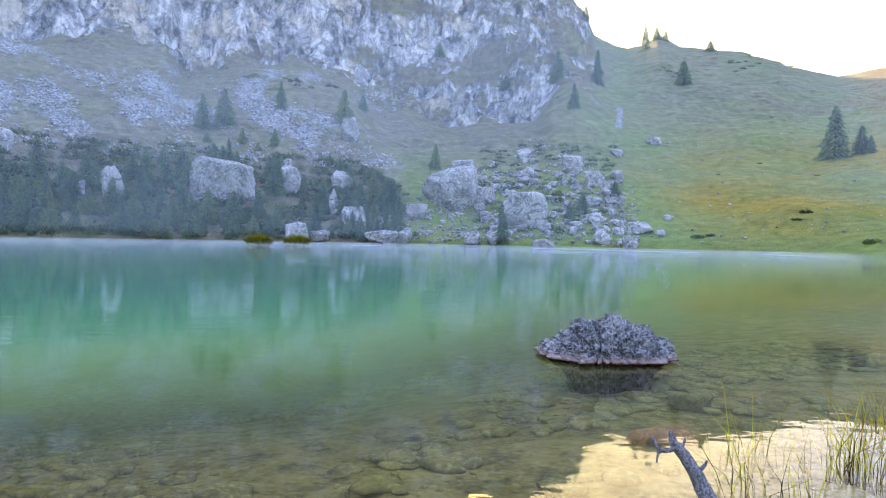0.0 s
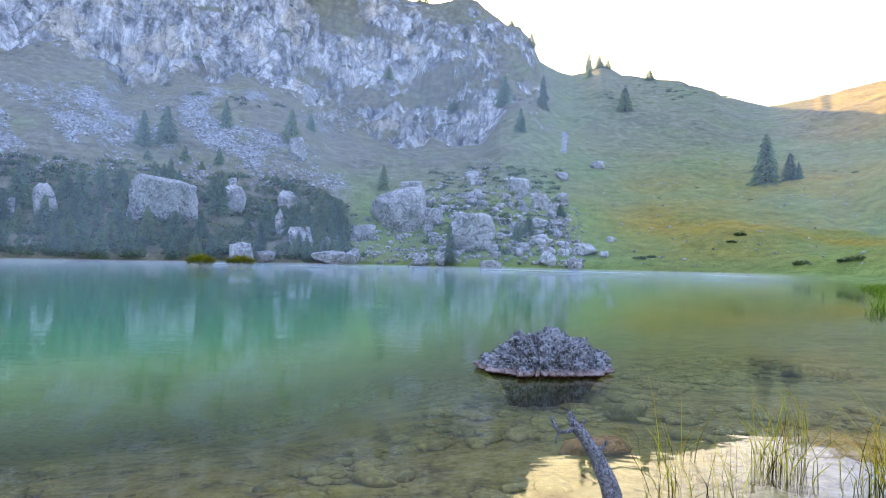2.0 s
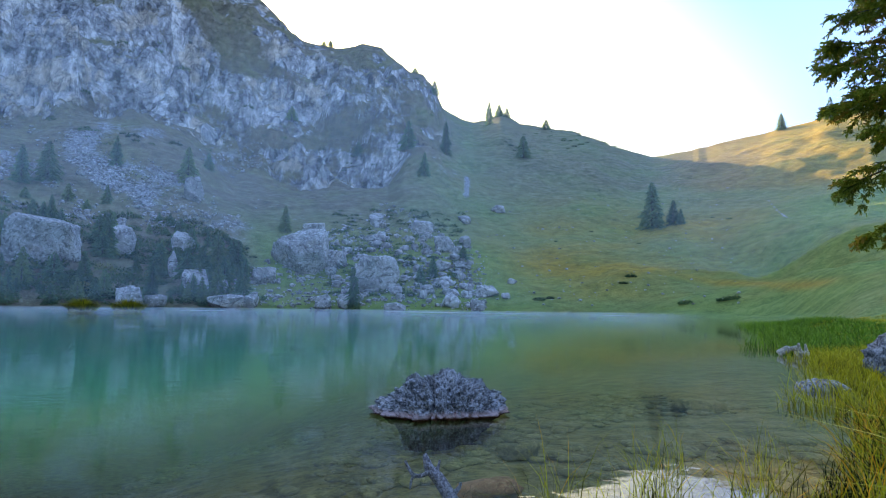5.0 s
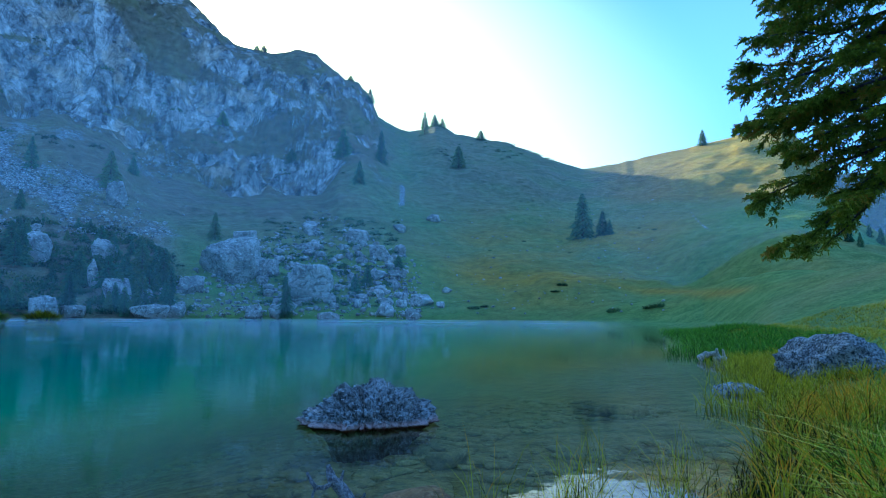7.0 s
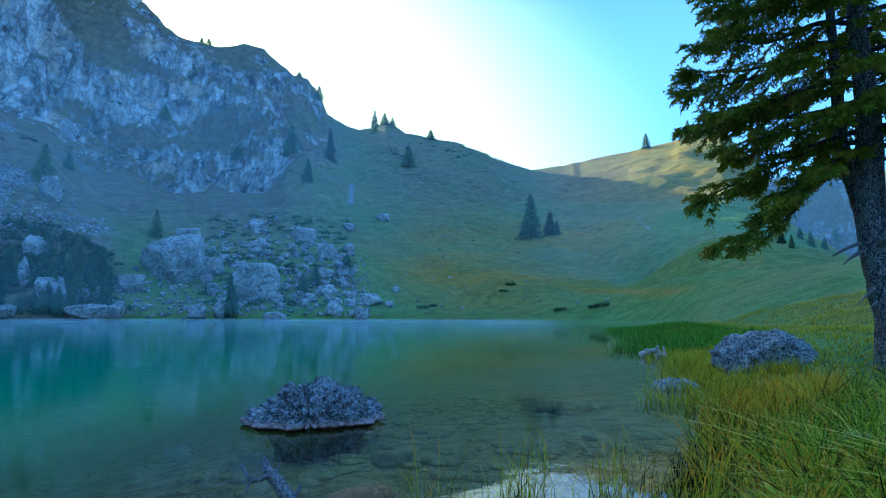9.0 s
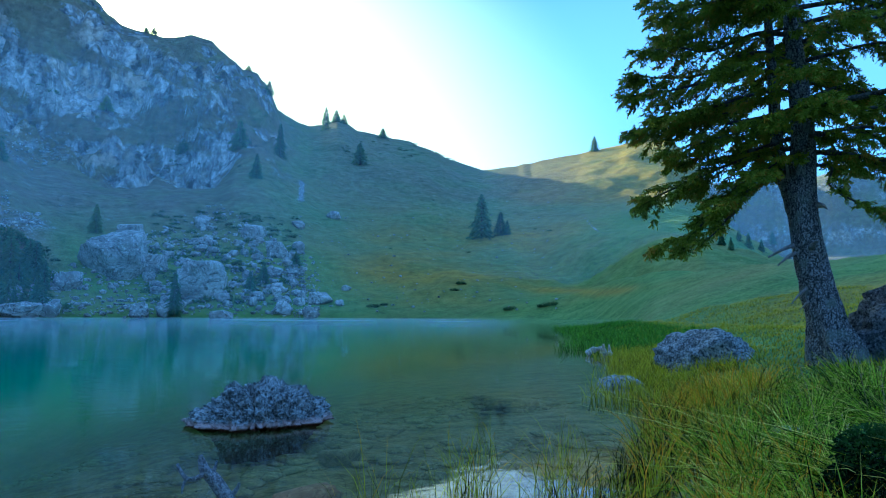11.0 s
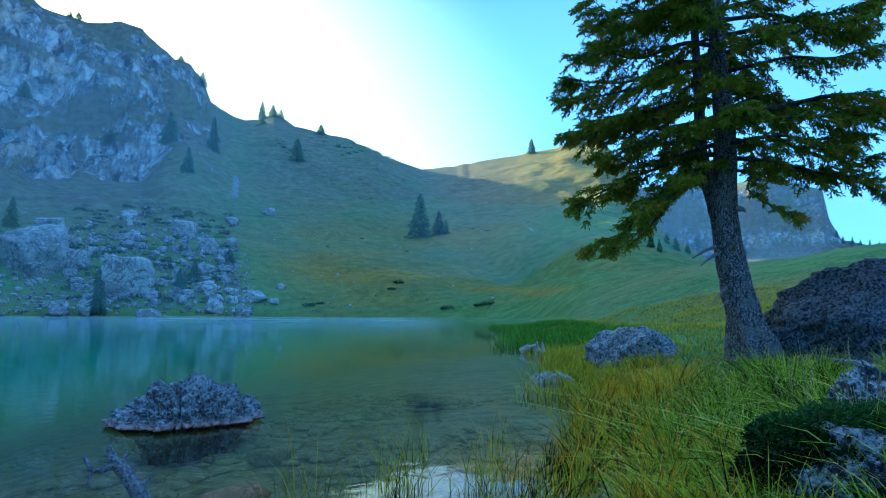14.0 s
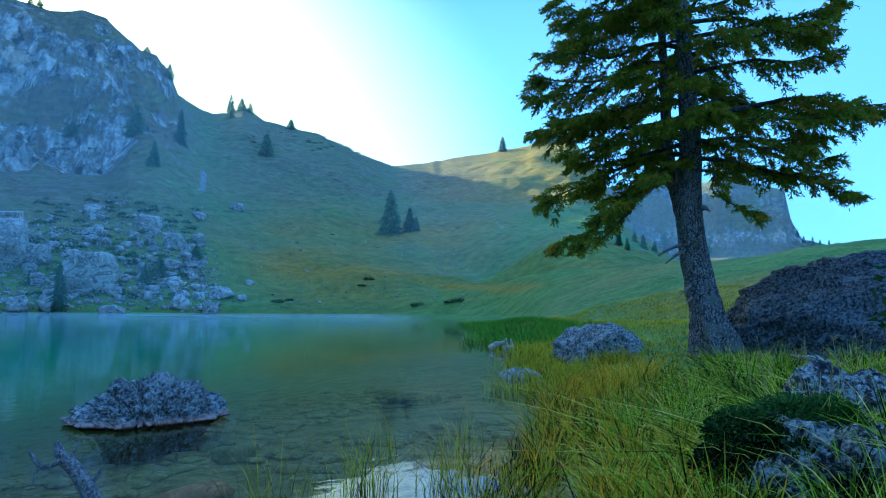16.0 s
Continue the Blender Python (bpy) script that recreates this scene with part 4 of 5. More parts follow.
# ---------------------------------------------------------------- conifers on the far side
def conifer_meshes(seed, ragged=0.3, slim=0.26):
    """A spruce one metre high: trunk and a crown of drooping boughs in uneven tiers."""
    rng = np.random.RandomState(seed)
    trunk = tube([(0, 0, -0.06), (0.004, 0, 0.5), (0, 0.003, 0.97)], [0.022, 0.013, 0.002], 6)
    base, ways, length, width, tone = [], [], [], [], []
    tiers = 24
    for k in range(tiers):
        h = 0.07 + 0.9 * (k / (tiers - 1)) ** 0.95
        reach = slim * (1 - h) ** 0.8 * rng.uniform(1 - ragged, 1.1) + 0.015
        count = int(7 + 7 * (1 - h))
        for j in range(count):
            a = 2 * math.pi * (j + rng.uniform(-0.35, 0.35)) / count + k
            L = reach * rng.uniform(0.7, 1.15)
            for q in range(4):
                t = 0.25 + 0.22 * q
                b = np.array([math.cos(a) * L * t, math.sin(a) * L * t, h - L * 0.35 * t + rng.uniform(-0.008, 0.008)])
                spread = a + rng.uniform(-0.9, 0.9)
                base.append(b)
                ways.append((math.cos(spread), math.sin(spread), rng.uniform(-0.75, -0.1)))
                length.append(L * rng.uniform(0.35, 0.6) + 0.012)
                width.append(0.030 * rng.uniform(0.6, 1.2))
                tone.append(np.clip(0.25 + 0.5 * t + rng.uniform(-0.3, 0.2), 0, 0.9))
    for q in range(4):
        base.append((0, 0, 0.95)); ways.append((rng.uniform(-0.2, 0.2), rng.uniform(-0.2, 0.2), 1)); length.append(0.06); width.append(0.012); tone.append(0.4)
    n = len(base)
    np.random.seed(seed)
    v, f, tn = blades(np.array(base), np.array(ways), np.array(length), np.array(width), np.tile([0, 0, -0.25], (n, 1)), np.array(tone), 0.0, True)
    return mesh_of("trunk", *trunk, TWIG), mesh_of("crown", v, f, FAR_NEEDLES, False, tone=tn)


CONIFERS = []
for k in range(5):
    trunk_me, crown_me = conifer_meshes(400 + k, 0.25 + 0.08 * k, (0.24, 0.30, 0.21, 0.34, 0.27)[k])
    first = new("spruce_tree")
    part("trunk", trunk_me, first)
    part("crown", crown_me, first)
    CONIFERS.append(first)
PLACED = [False] * 5


def conifer(kind, place, height, label, group, turn=0.0, wide=1.0):
    ob = CONIFERS[kind]
    m = pose(place[0], place[1], place[2], 0, 0, turn)
    if PLACED[kind]:
        ob = copy_thing(ob, m)
    else:
        PLACED[kind] = True
        ob.matrix_world = m
    ob.scale = (height * wide, height * wide, height)
    return tagged(ob, label, "tree", group)


# bearing, height of the foot, width and height in degrees
TREES = [(31.2, 6.7, 2.22, 3.93), (32.9, 6.9, 1.51, 2.12), (33.5, 6.9, 0.81, 1.31), (5.2, -0.4, 1.61, 3.63), (11.1, 1.6, 1.31, 1.91), (12.2, 2.4, 1.11, 1.76),
         (-0.8, 6.1, 1.21, 2.32), (14.9, 4.0, 1.31, 1.11), (9.8, 13.7, 1.91, 2.62), (5.3, 13.0, 1.31, 1.26), (13.2, 13.3, 1.11, 3.0), (11.3, 11.4, 1.21, 2.12),
         (20.2, 13.0, 1.61, 2.02), (-0.6, 15.6, 1.31, 1.26), (-14.3, 10.7, 1.21, 2.42), (-8.9, 9.8, 1.81, 3.02), (-7.3, 11.0, 1.01, 1.51), (-20.6, 8.6, 1.51, 2.92),
         (-18.9, 9.0, 2.32, 3.12)]
RIDGE_TREES = [(17.1, 15.9, 1.0, 2.12), (18.0, 16.6, 0.9, 1.11), (18.7, 16.5, 0.7, 0.9), (22.2, 15.4, 1.0, 0.91), (12.1, 18.4, 1.0, 1.3), (2.6, 21.9, 0.8, 0.71), (2.0, 22.0, 0.6, 0.5),
               (10.3, 20.2, 0.7, 0.5), (41.2, 14.0, 0.91, 1.36), (44.6, 14.5, 1.11, 1.66), (45.5, 14.6, 1.01, 1.61), (46.4, 14.7, 0.91, 1.81), (47.3, 14.6, 1.0, 1.6)]
WALL_TREES = [(51.3, 5.6, 0.7, 1.3), (52.0, 5.2, 0.6, 1.1), (52.6, 5.9, 0.6, 1.0), (53.3, 5.3, 0.7, 1.3), (54.2, 5.0, 0.6, 1.0), (55.0, 5.4, 0.6, 1.1), (58.5, 4.8, 0.5, 0.8),
              (64.9, 5.9, 0.35, 0.6), (65.3, 5.4, 0.3, 0.55), (65.9, 5.2, 0.35, 0.6), (66.4, 5.1, 0.3, 0.5), (67.0, 5.0, 0.3, 0.6), (67.6, 5.0, 0.3, 0.45)]
for k, (az, el, wide, high) in enumerate(TREES + RIDGE_TREES + WALL_TREES):
    place, r = at_bearing(az, el)
    h = r * radians(high) * 1.04
    kind = k % 5
    conifer(kind, place - Vector((0, 0, 0.02 * h)), h, "dark green spruce on the ridge" if k >= len(TREES) else "dark green spruce standing on the slope",
            "spruces above the lake", k * 67.0, wide / high / (2 * (0.24, 0.30, 0.21, 0.34, 0.27)[kind]) * 0.95)

rng = random.Random(11)
made = 0
while made < 230:
    az = rng.uniform(-40, -4)
    top = float(np.interp(az, [-40, -28, -23, -19, -14, -8, -4], [4.5, 4.5, 6.0, 9.0, 7.5, 6.0, 3.0]))
    el = -0.4 + (top + 0.4) * rng.random() ** 1.15
    if abs(az + 18.6) < 2.8 and 2.2 < el < 5.6 or rng.random() < 0.25 * (el > 3):
        continue
    place, r = at_bearing(az, el)
    h = r * radians((0.9 + 2.1 * rng.random() ** 1.6) * (1.0 if el < 4.5 else 0.8))
    conifer(made % 5, place - Vector((0, 0, 0.02 * h)), h, "slender spruce in the wood along the far shore", "wood on the far shore", rng.uniform(0, 360), rng.uniform(0.95, 1.6))
    made += 1


def make_thicket():
    """Dwarf pine and alder scrub between trees and over rubble, and painted dark hollows."""
    rng = np.random.RandomState(14)
    np.random.seed(15)
    base, ways, length, width, tone = [], [], [], [], []
    count = 0
    # low dark clumps added to stand for shaded hollows in the slope
    hollow_clumps = [(21.64, 0.56, 2.6), (22.59, 0.63, 1.8), (29.44, 2.64, 2.4), (28.77, 1.93, 1.8), (33.87, 0.41, 2.6), (36.67, 0.62, 2.2), (37.44, 0.77, 2.6), (35.96, 7.39, 1.4), (37.22, 7.24, 1.8), (26.08, 6.42, 1.2), (30.11, 5.4, 1.3), (23.06, 5.65, 1.0), (26.78, 10.01, 1.0)]
    while count < 900:
        zone = rng.rand()
        if count < len(hollow_clumps):
            az, el, _ = hollow_clumps[count]
        elif zone < 0.66:
            az, el = rng.uniform(-38, -3), rng.uniform(-0.3, 7.5)
            if el > np.interp(az, [-38, -20, -8, -3], [7.5, 7.0, 6.5, 4]):
                continue
        elif zone < 0.90:
            az, el = rng.uniform(3, 15), rng.uniform(0.5, 8.2)
        elif zone < 0.95:
            az, el = rng.uniform(18, 29), rng.uniform(13.5, 15.3)
        else:
            az, el = rng.uniform(-20, 12), rng.uniform(11, 20)
        place, r = at_bearing(az, el)
        count += 1
        w = rng.uniform(0.9, 2.6) * (1.25 if az < -3 else 0.8)
        if count <= len(hollow_clumps):
            w = 0.75 * hollow_clumps[count - 1][2]
        own = rng.uniform(0, 0.6) + (0.3 if az < -3 and rng.rand() < 0.15 else 0)
        n = 320 if count <= len(hollow_clumps) else 150
        d = rng.normal(size=(n, 3)) * (1, 1, 0.6)
        d[:, 2] = np.abs(d[:, 2])
        d /= np.linalg.norm(d, axis=1, keepdims=True)
        p = np.array(place) - (0, 0, 0 if count > len(hollow_clumps) else 0.18 * w) + d * w * rng.uniform(0.35, 0.85, (n, 1)) * (1, 1, 0.75 if count > len(hollow_clumps) else 0.5)
        base.append(p); ways.append(d + rng.normal(size=(n, 3)) * 0.5 + (0, 0, 0.4))
        # blades facing up get a lighter tone: light from above painted in
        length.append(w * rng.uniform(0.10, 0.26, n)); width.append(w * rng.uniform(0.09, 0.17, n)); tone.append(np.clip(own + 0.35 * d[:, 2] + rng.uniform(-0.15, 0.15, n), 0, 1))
    base, ways, length, width, tone = (np.concatenate(a) for a in (base, ways, length, width, tone))
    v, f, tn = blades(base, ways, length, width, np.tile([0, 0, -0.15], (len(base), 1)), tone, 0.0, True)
    return tagged(new("thicket", mesh_of("thicket", v, f, SHRUB, False, tone=tn)), "dark scrub and dwarf pine, with clumps standing for dark hollows", "bushes", kind="stuff")


make_thicket()

# ---------------------------------------------------------------- the old spruce on the bank
def make_old_spruce():
    tree = new("spruce_tree")
    tagged(tree, "old rugged spruce with forked trunk and ragged drooping boughs", "tree")
    bx, by = 12.76, 7.63
    bz = ground_z(bx, by) - 0.1
    across = np.array([math.cos(radians(58)), -math.sin(radians(58)), 0])     # to the right as seen from the lake
    ahead = np.array([math.sin(radians(58)), math.cos(radians(58)), 0])
    at = lambda a, b, h: np.array([bx, by, 0.86]) + across * a + ahead * b + np.array([0, 0, h])
    pts = spline([at(0.16, 0, -0.55), at(0.06, 0, 0.0), at(-0.03, 0, 0.45), at(-0.18, 0, 1.18), at(-0.30, 0, 1.95), at(-0.35, 0, 2.97), at(-0.28, 0.02, 4.2), at(-0.34, 0.05, 5.8), at(-0.45, 0, 8.5), at(-0.5, 0, 12.0)], 60)
    hh = pts[:, 2] - 0.86
    rad = np.interp(hh, [-0.6, 0.0, 0.45, 1.18, 1.95, 2.97, 4.2, 5.8, 8.5, 12.1], [0.50, 0.42, 0.34, 0.295, 0.272, 0.255, 0.205, 0.17, 0.11, 0.02])
    v, f = tube(pts, rad, 28)
    mid = np.repeat(pts, 28, 0)
    mid = np.vstack([mid, pts[:1], pts[-1:]])
    out = v - mid
    flare = step(-(v[:, 2] - 0.86), -0.7, 0.2)
    th = np.arctan2(out[:, 1], out[:, 0])
    ridge = 0.22 * flare * np.cos(th * 5 + 1.0) + 0.07 * np.sin(th * 9 + v[:, 2] * 0.6) + 0.10 * fbm(v[:, 0] * 6, v[:, 1] * 6, v[:, 2] * 2.2, 4, 3)
    v = v + out * ridge[:, None]
    part("trunk", mesh_of("trunk", v, f, BARK), tree, "grey furrowed bark with broken stubs")
    fork = spline([at(-0.38, 0.05, 2.5), at(-0.58, 0.08, 3.1), at(-0.74, 0.1, 3.9), at(-0.78, 0.1, 5.6), at(-0.85, 0.1, 8.0), at(-0.95, 0.1, 10.0)], 34)
    v, f = tube(fork, np.linspace(0.20, 0.03, 34), 16, 0.14, 5)
    part("stem", mesh_of("stem", v, f, BARK), tree)
    stubs = [((-0.52, -0.2, 1.95), (-0.98, -0.3, 1.72), 0.055), ((-0.50, -0.2, 1.80), (-0.82, -0.35, 1.55), 0.045), ((-0.22, -0.3, 1.9), (-0.10, -0.6, 1.98), 0.06),
             ((-0.35, -0.2, 1.1), (-0.62, -0.25, 0.80), 0.035), ((-0.30, -0.2, 0.85), (-0.46, -0.3, 0.70), 0.03), ((-0.08, -0.25, 2.7), (0.06, -0.4, 2.6), 0.06),
             ((-0.56, -0.1, 3.25), (-0.60, -0.15, 3.62), 0.05)]
    for a, b, w in stubs:
        p = spline([at(*a), (at(*a) + at(*b)) / 2 + (0, 0, 0.03), at(*b)], 8)
        part("stub", mesh_of("stub", *tube(p, np.linspace(w, w * 0.3, 8), 7, 0.3, 2), DEADWOOD), tree)

    # boughs: (height on the trunk, bearing round it (0 to the right, 90 away), length, droop)
    boughs = [(4.72, 0, 3.9, 0.06), (4.85, 14, 3.1, 0.02), (4.5, -14, 2.7, 0.06), (4.1, 4, 2.3, 0.02), (3.85, 2, 2.7, 0.36), (3.75, 12, 2.5, 0.08), (3.55, -30, 1.3, 0.85),
              (5.7, 4, 2.5, -0.04), (6.1, -8, 2.7, -0.08), (6.5, 6, 2.9, -0.14), (7.1, -4, 2.9, -0.12),
              (3.95, 178, 3.2, 0.24), (3.65, 192, 2.5, 0.62), (3.5, 204, 2.1, 0.72), (4.3, 170, 2.6, 0.12), (4.75, 184, 3.2, 0.02), (5.1, 174, 2.9, 0.06), (5.4, 186, 3.2, 0.00),
              (5.9, 178, 3.0, 0.00), (6.3, 190, 2.7, 0.02), (6.8, 176, 2.6, 0.05), (7.2, 188, 2.4, 0.05), (3.7, 220, 1.9, 0.60),
              (4.5, 250, 1.6, 0.22), (4.75, 285, 1.5, 0.20), (5.3, 268, 1.7, 0.20), (5.7, 235, 2.0, 0.22), (6.2, 300, 1.9, 0.2), (6.6, 255, 2.0, 0.15), (4.2, 60, 2.0, 0.25), (4.7, 120, 2.0, 0.2),
              (5.2, 55, 2.2, 0.12), (5.8, 125, 2.3, 0.1), (6.4, 75, 2.3, 0.1), (4.2, 165, 2.4, 0.3), (4.55, 200, 2.3, 0.25), (5.0, 200, 2.4, 0.15), (4.2, -20, 2.2, 0.25), (3.55, 172, 1.8, 0.55), (3.9, 240, 1.5, 0.5)]
    rng = np.random.RandomState(77)
    for k in range(8):
        boughs.append((rng.uniform(4.3, 7.4), rng.uniform(0, 360), rng.uniform(1.2, 2.5), rng.uniform(0.0, 0.25)))
    for k in range(32):
        h = rng.uniform(6.8, 12.0)
        boughs.append((h, rng.uniform(0, 360), (3.1 if h < 8 else 3.1 - (h - 8) * 0.6) * rng.uniform(0.6, 1.0), rng.uniform(-0.05, 0.22)))
    trunk_at = lambda h: np.array([np.interp(h, hh, pts[:, i]) for i in range(3)])
    base, ways, length, width, tone = [], [], [], [], []
    for h, bearing, L, droop in boughs:
        a = radians(bearing)
        go = across * math.cos(a) + ahead * math.sin(a)
        o = trunk_at(h)
        sag = droop * L
        wob = rng.normal(size=(5, 3)) * 0.05 * L * np.array([1, 1, 0.6])
        ctrl = [o, o + go * L * 0.28 + (0, 0, 0.03 * L - sag * 0.15) + wob[0], o + go * L * 0.58 + (0, 0, 0.02 * L - sag * 0.5) + wob[1],
                o + go * L * 0.83 + (0, 0, -sag * 0.85) + wob[2], o + go * L + (0, 0, -sag + 0.03 * L) + wob[3]]
        c = spline(ctrl, 22)
        part("limb", mesh_of("limb", *tube(c, np.linspace(0.018 + 0.014 * L, 0.005, 22), 7, 0.2, 9), TWIG), tree)
        sidew = np.cross(go, (0, 0, 1.0))
        # side branches left and right of the limb, shorter towards its tip, each a drooping fan of needled twigs
        arms = int(8.5 * L)
        for j in range(arms + 3):
            t = 1.0 if j >= arms else 0.14 + 0.86 * (j + rng.rand()) / arms
            p = np.array([np.interp(t * 21, np.arange(22), c[:, i]) for i in range(3)])
            flip = 1 if j % 2 else -1
            d = go * rng.uniform(0.5, 1.0) + sidew * flip * rng.uniform(0.5, 1.0) * (0.3 if j >= arms else 1.0) + np.array([0, 0, rng.uniform(-0.65, 0.15)])
            d /= np.linalg.norm(d)
            al = (0.30 + 0.66 * (1.05 - t) ** 0.7) * min(1.15, 0.35 + L * 0.25) * rng.uniform(0.55, 1.2)
            if t < 0.4:
                al *= rng.uniform(0.3, 1.0)
            own = rng.uniform(-0.22, 0.22) + (0.30 if rng.rand() < 0.03 else 0)
            base.append(p[None]); ways.append(d[None]); length.append(np.array([al])); width.append(np.array([0.018])); tone.append(np.array([0.0]))
            twigs = int(6 + 26 * al)
            q = np.sort(rng.uniform(0.08, 1.0, twigs))
            sw = np.cross(d, (0, 0, 1.0))
            sw /= np.linalg.norm(sw) + 1e-9
            root = p + np.outer(q * al, d) + np.outer((q * al) ** 2, (0, 0, -0.30))
            f2 = rng.choice([-1, 1], twigs)[:, None]
            td = d * rng.uniform(0.4, 1.0, (twigs, 1)) + sw * f2 * rng.uniform(0.2, 1.0, (twigs, 1)) + np.array([0, 0, 1.0]) * rng.uniform(-0.85, 0.12, (twigs, 1))
            td /= np.linalg.norm(td, axis=1, keepdims=True)
            tl = rng.uniform(0.10, 0.27, twigs) * (1.15 - 0.45 * q)
            m = 12
            u = np.tile(np.linspace(0.0, 1.0, m), twigs)
            k = np.repeat(np.arange(twigs), m)
            b = root[k] + td[k] * (u * tl[k])[:, None]
            n = len(b)
            wv = td[k] * 0.9 + rng.normal(size=(n, 3)) * 0.62
            base.append(b); ways.append(wv); length.append(rng.uniform(0.04, 0.085, n)); width.append(rng.uniform(0.018, 0.030, n))
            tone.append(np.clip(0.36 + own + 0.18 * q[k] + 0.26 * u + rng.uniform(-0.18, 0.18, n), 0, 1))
    base, ways, length, width, tone = (np.concatenate(a) for a in (base, ways, length, width, tone))
    np.random.seed(5)
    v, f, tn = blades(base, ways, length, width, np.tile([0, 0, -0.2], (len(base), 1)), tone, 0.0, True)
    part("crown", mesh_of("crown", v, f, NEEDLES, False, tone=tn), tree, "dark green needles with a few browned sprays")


make_old_spruce()


# ---------------------------------------------------------------- dead wood
def make_dead_branch():
    thing = new("dead_branch")
    tagged(thing, "bare grey forked dead branch rising from the bank", "branch")
    stem = spline([(0.74, 1.50, -0.05), (0.735, 1.51, 0.40), (0.70, 1.53, 0.75), (0.672, 1.545, 0.93), (0.644, 1.56, 1.01), (0.612, 1.575, 1.070), (0.585, 1.58, 1.10), (0.578, 1.583, 1.118), (0.574, 1.585, 1.134)], 70)
    part("stem", mesh_of("stem", *tube(stem, np.interp(np.linspace(0, 1, 70), [0, 0.4, 0.7, 0.87, 1], [0.026, 0.018, 0.0145, 0.011, 0.006]), 16, 0.5, 4), DEADWOOD), thing)
    for pts, w in (([(0.587, 1.578, 1.098), (0.568, 1.575, 1.088), (0.548, 1.575, 1.089), (0.535, 1.577, 1.105), (0.527, 1.578, 1.122)], 0.0075),
                   ([(0.548, 1.575, 1.089), (0.541, 1.573, 1.078), (0.538, 1.572, 1.060)], 0.005), ([(0.598, 1.578, 1.088), (0.606, 1.58, 1.106), (0.609, 1.58, 1.120)], 0.006),
                   ([(0.64, 1.565, 1.045), (0.652, 1.56, 1.062), (0.655, 1.56, 1.072)], 0.006)):
        p = spline(pts, 14)
        part("twig", mesh_of("twig", *tube(p, np.linspace(w, w * 0.45, 14), 8, 0.35, 6), DEADWOOD), thing)


make_dead_branch()


def make_log():
    thing = new("log")
    tagged(thing, "broken bleached stump of wood among the reeds", "log")
    o = np.array([15.6, 17.4, 0.0])
    across = np.array([0.72, -0.69, 0])
    for a, b, w in (((-0.45, 0, 0.05), (0.1, 0, 0.28), 0.13), ((0.05, 0, 0.0), (0.42, 0, 0.10), 0.12), ((0.25, 0, 0.0), (0.12, 0, 0.42), 0.07), ((0.42, 0, 0.0), (0.30, 0, 0.40), 0.05)):
        p = spline([o + across * a[0] + (0, 0, a[2]), o + across * (a[0] + b[0]) / 2 + (0, 0.05, (a[2] + b[2]) / 2 + 0.03), o + across * b[0] + (0, 0, b[2])], 12)
        part("piece", mesh_of("piece", *tube(p, np.linspace(w, w * 0.6, 12), 9, 0.5, 8), PALE_WOOD), thing)


make_log()


# ---------------------------------------------------------------- grass and reeds
def field(name, label, category, count, inside, length, width, lean, mat, tone, seed, tuft=0.0, sink=0.02):
    """A stand of blades: inside(rng) gives a place in plan or None."""
    rng = np.random.RandomState(seed)
    np.random.seed(seed)
    xy = inside(rng, count)
    n = len(xy)
    z = np.maximum(land(xy[:, 0], xy[:, 1])[0], -0.4) - sink
    base = np.column_stack([xy, z])
    ways = np.column_stack([rng.normal(size=(n, 2)) * lean, np.ones(n)])
    bend = np.column_stack([rng.normal(size=(n, 2)) * (0.35 + lean), -np.abs(rng.normal(size=n)) * 0.25])
    L = rng.uniform(*length, n) * (0.8 + 0.45 * np.clip(fbm(xy[:, 0] / 0.45, xy[:, 1] / 0.45, 0, 2, 96), -0.6, 0.8) * tuft)
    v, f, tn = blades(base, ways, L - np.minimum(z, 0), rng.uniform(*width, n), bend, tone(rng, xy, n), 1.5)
    return tagged(new(name, mesh_of(name, v, f, mat, False, tone=tn)), label, category, kind="stuff")


def strip(lo, hi, box, clump=0.8, bias=0.0, reach=0.0, loose=0.7):
    """Places whose distance from the lake's edge lies between lo and hi, in clumps."""
    def inside(rng, count):
        got = []
        total = 0
        while total < count:
            xy = np.column_stack([rng.uniform(box[0], box[1], 6000), rng.uniform(box[2], box[3], 6000)])
            s = shore_way(xy[:, 0], xy[:, 1])
            keep = (s > lo * rng.uniform(0, 1, 6000) ** 0.6) & (s < hi) & (np.hypot(xy[:, 0], xy[:, 1]) > reach + 3 * fbm(xy[:, 0] / 4, xy[:, 1] / 4, 0, 2, 99)) & (fbm(xy[:, 0] / clump, xy[:, 1] / clump, 0, 2, 97) > rng.uniform(-0.1 - loose, loose - 0.1, 6000) - bias)
            got.append(xy[keep])
            total += keep.sum()
        return np.vstack(got)[:count]
    return inside


def clumps(places, spread):
    def inside(rng, count):
        p = np.array(places)[rng.randint(len(places), size=count)]
        return p + rng.normal(size=(count, 2)) * spread
    return inside


even = lambda lo, hi: (lambda rng, xy, n: rng.uniform(lo, hi, n))
patchy = lambda lo, hi: (lambda rng, xy, n: np.clip(rng.uniform(lo, hi, n) + 0.45 * fbm(xy[:, 0] / 0.55, xy[:, 1] / 0.55, 0, 2, 98) + rng.choice([-0.50, 0.22], n), 0, 1))

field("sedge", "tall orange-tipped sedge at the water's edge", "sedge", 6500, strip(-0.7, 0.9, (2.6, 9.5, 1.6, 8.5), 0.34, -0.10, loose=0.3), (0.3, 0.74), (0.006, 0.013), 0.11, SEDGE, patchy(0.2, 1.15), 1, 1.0)
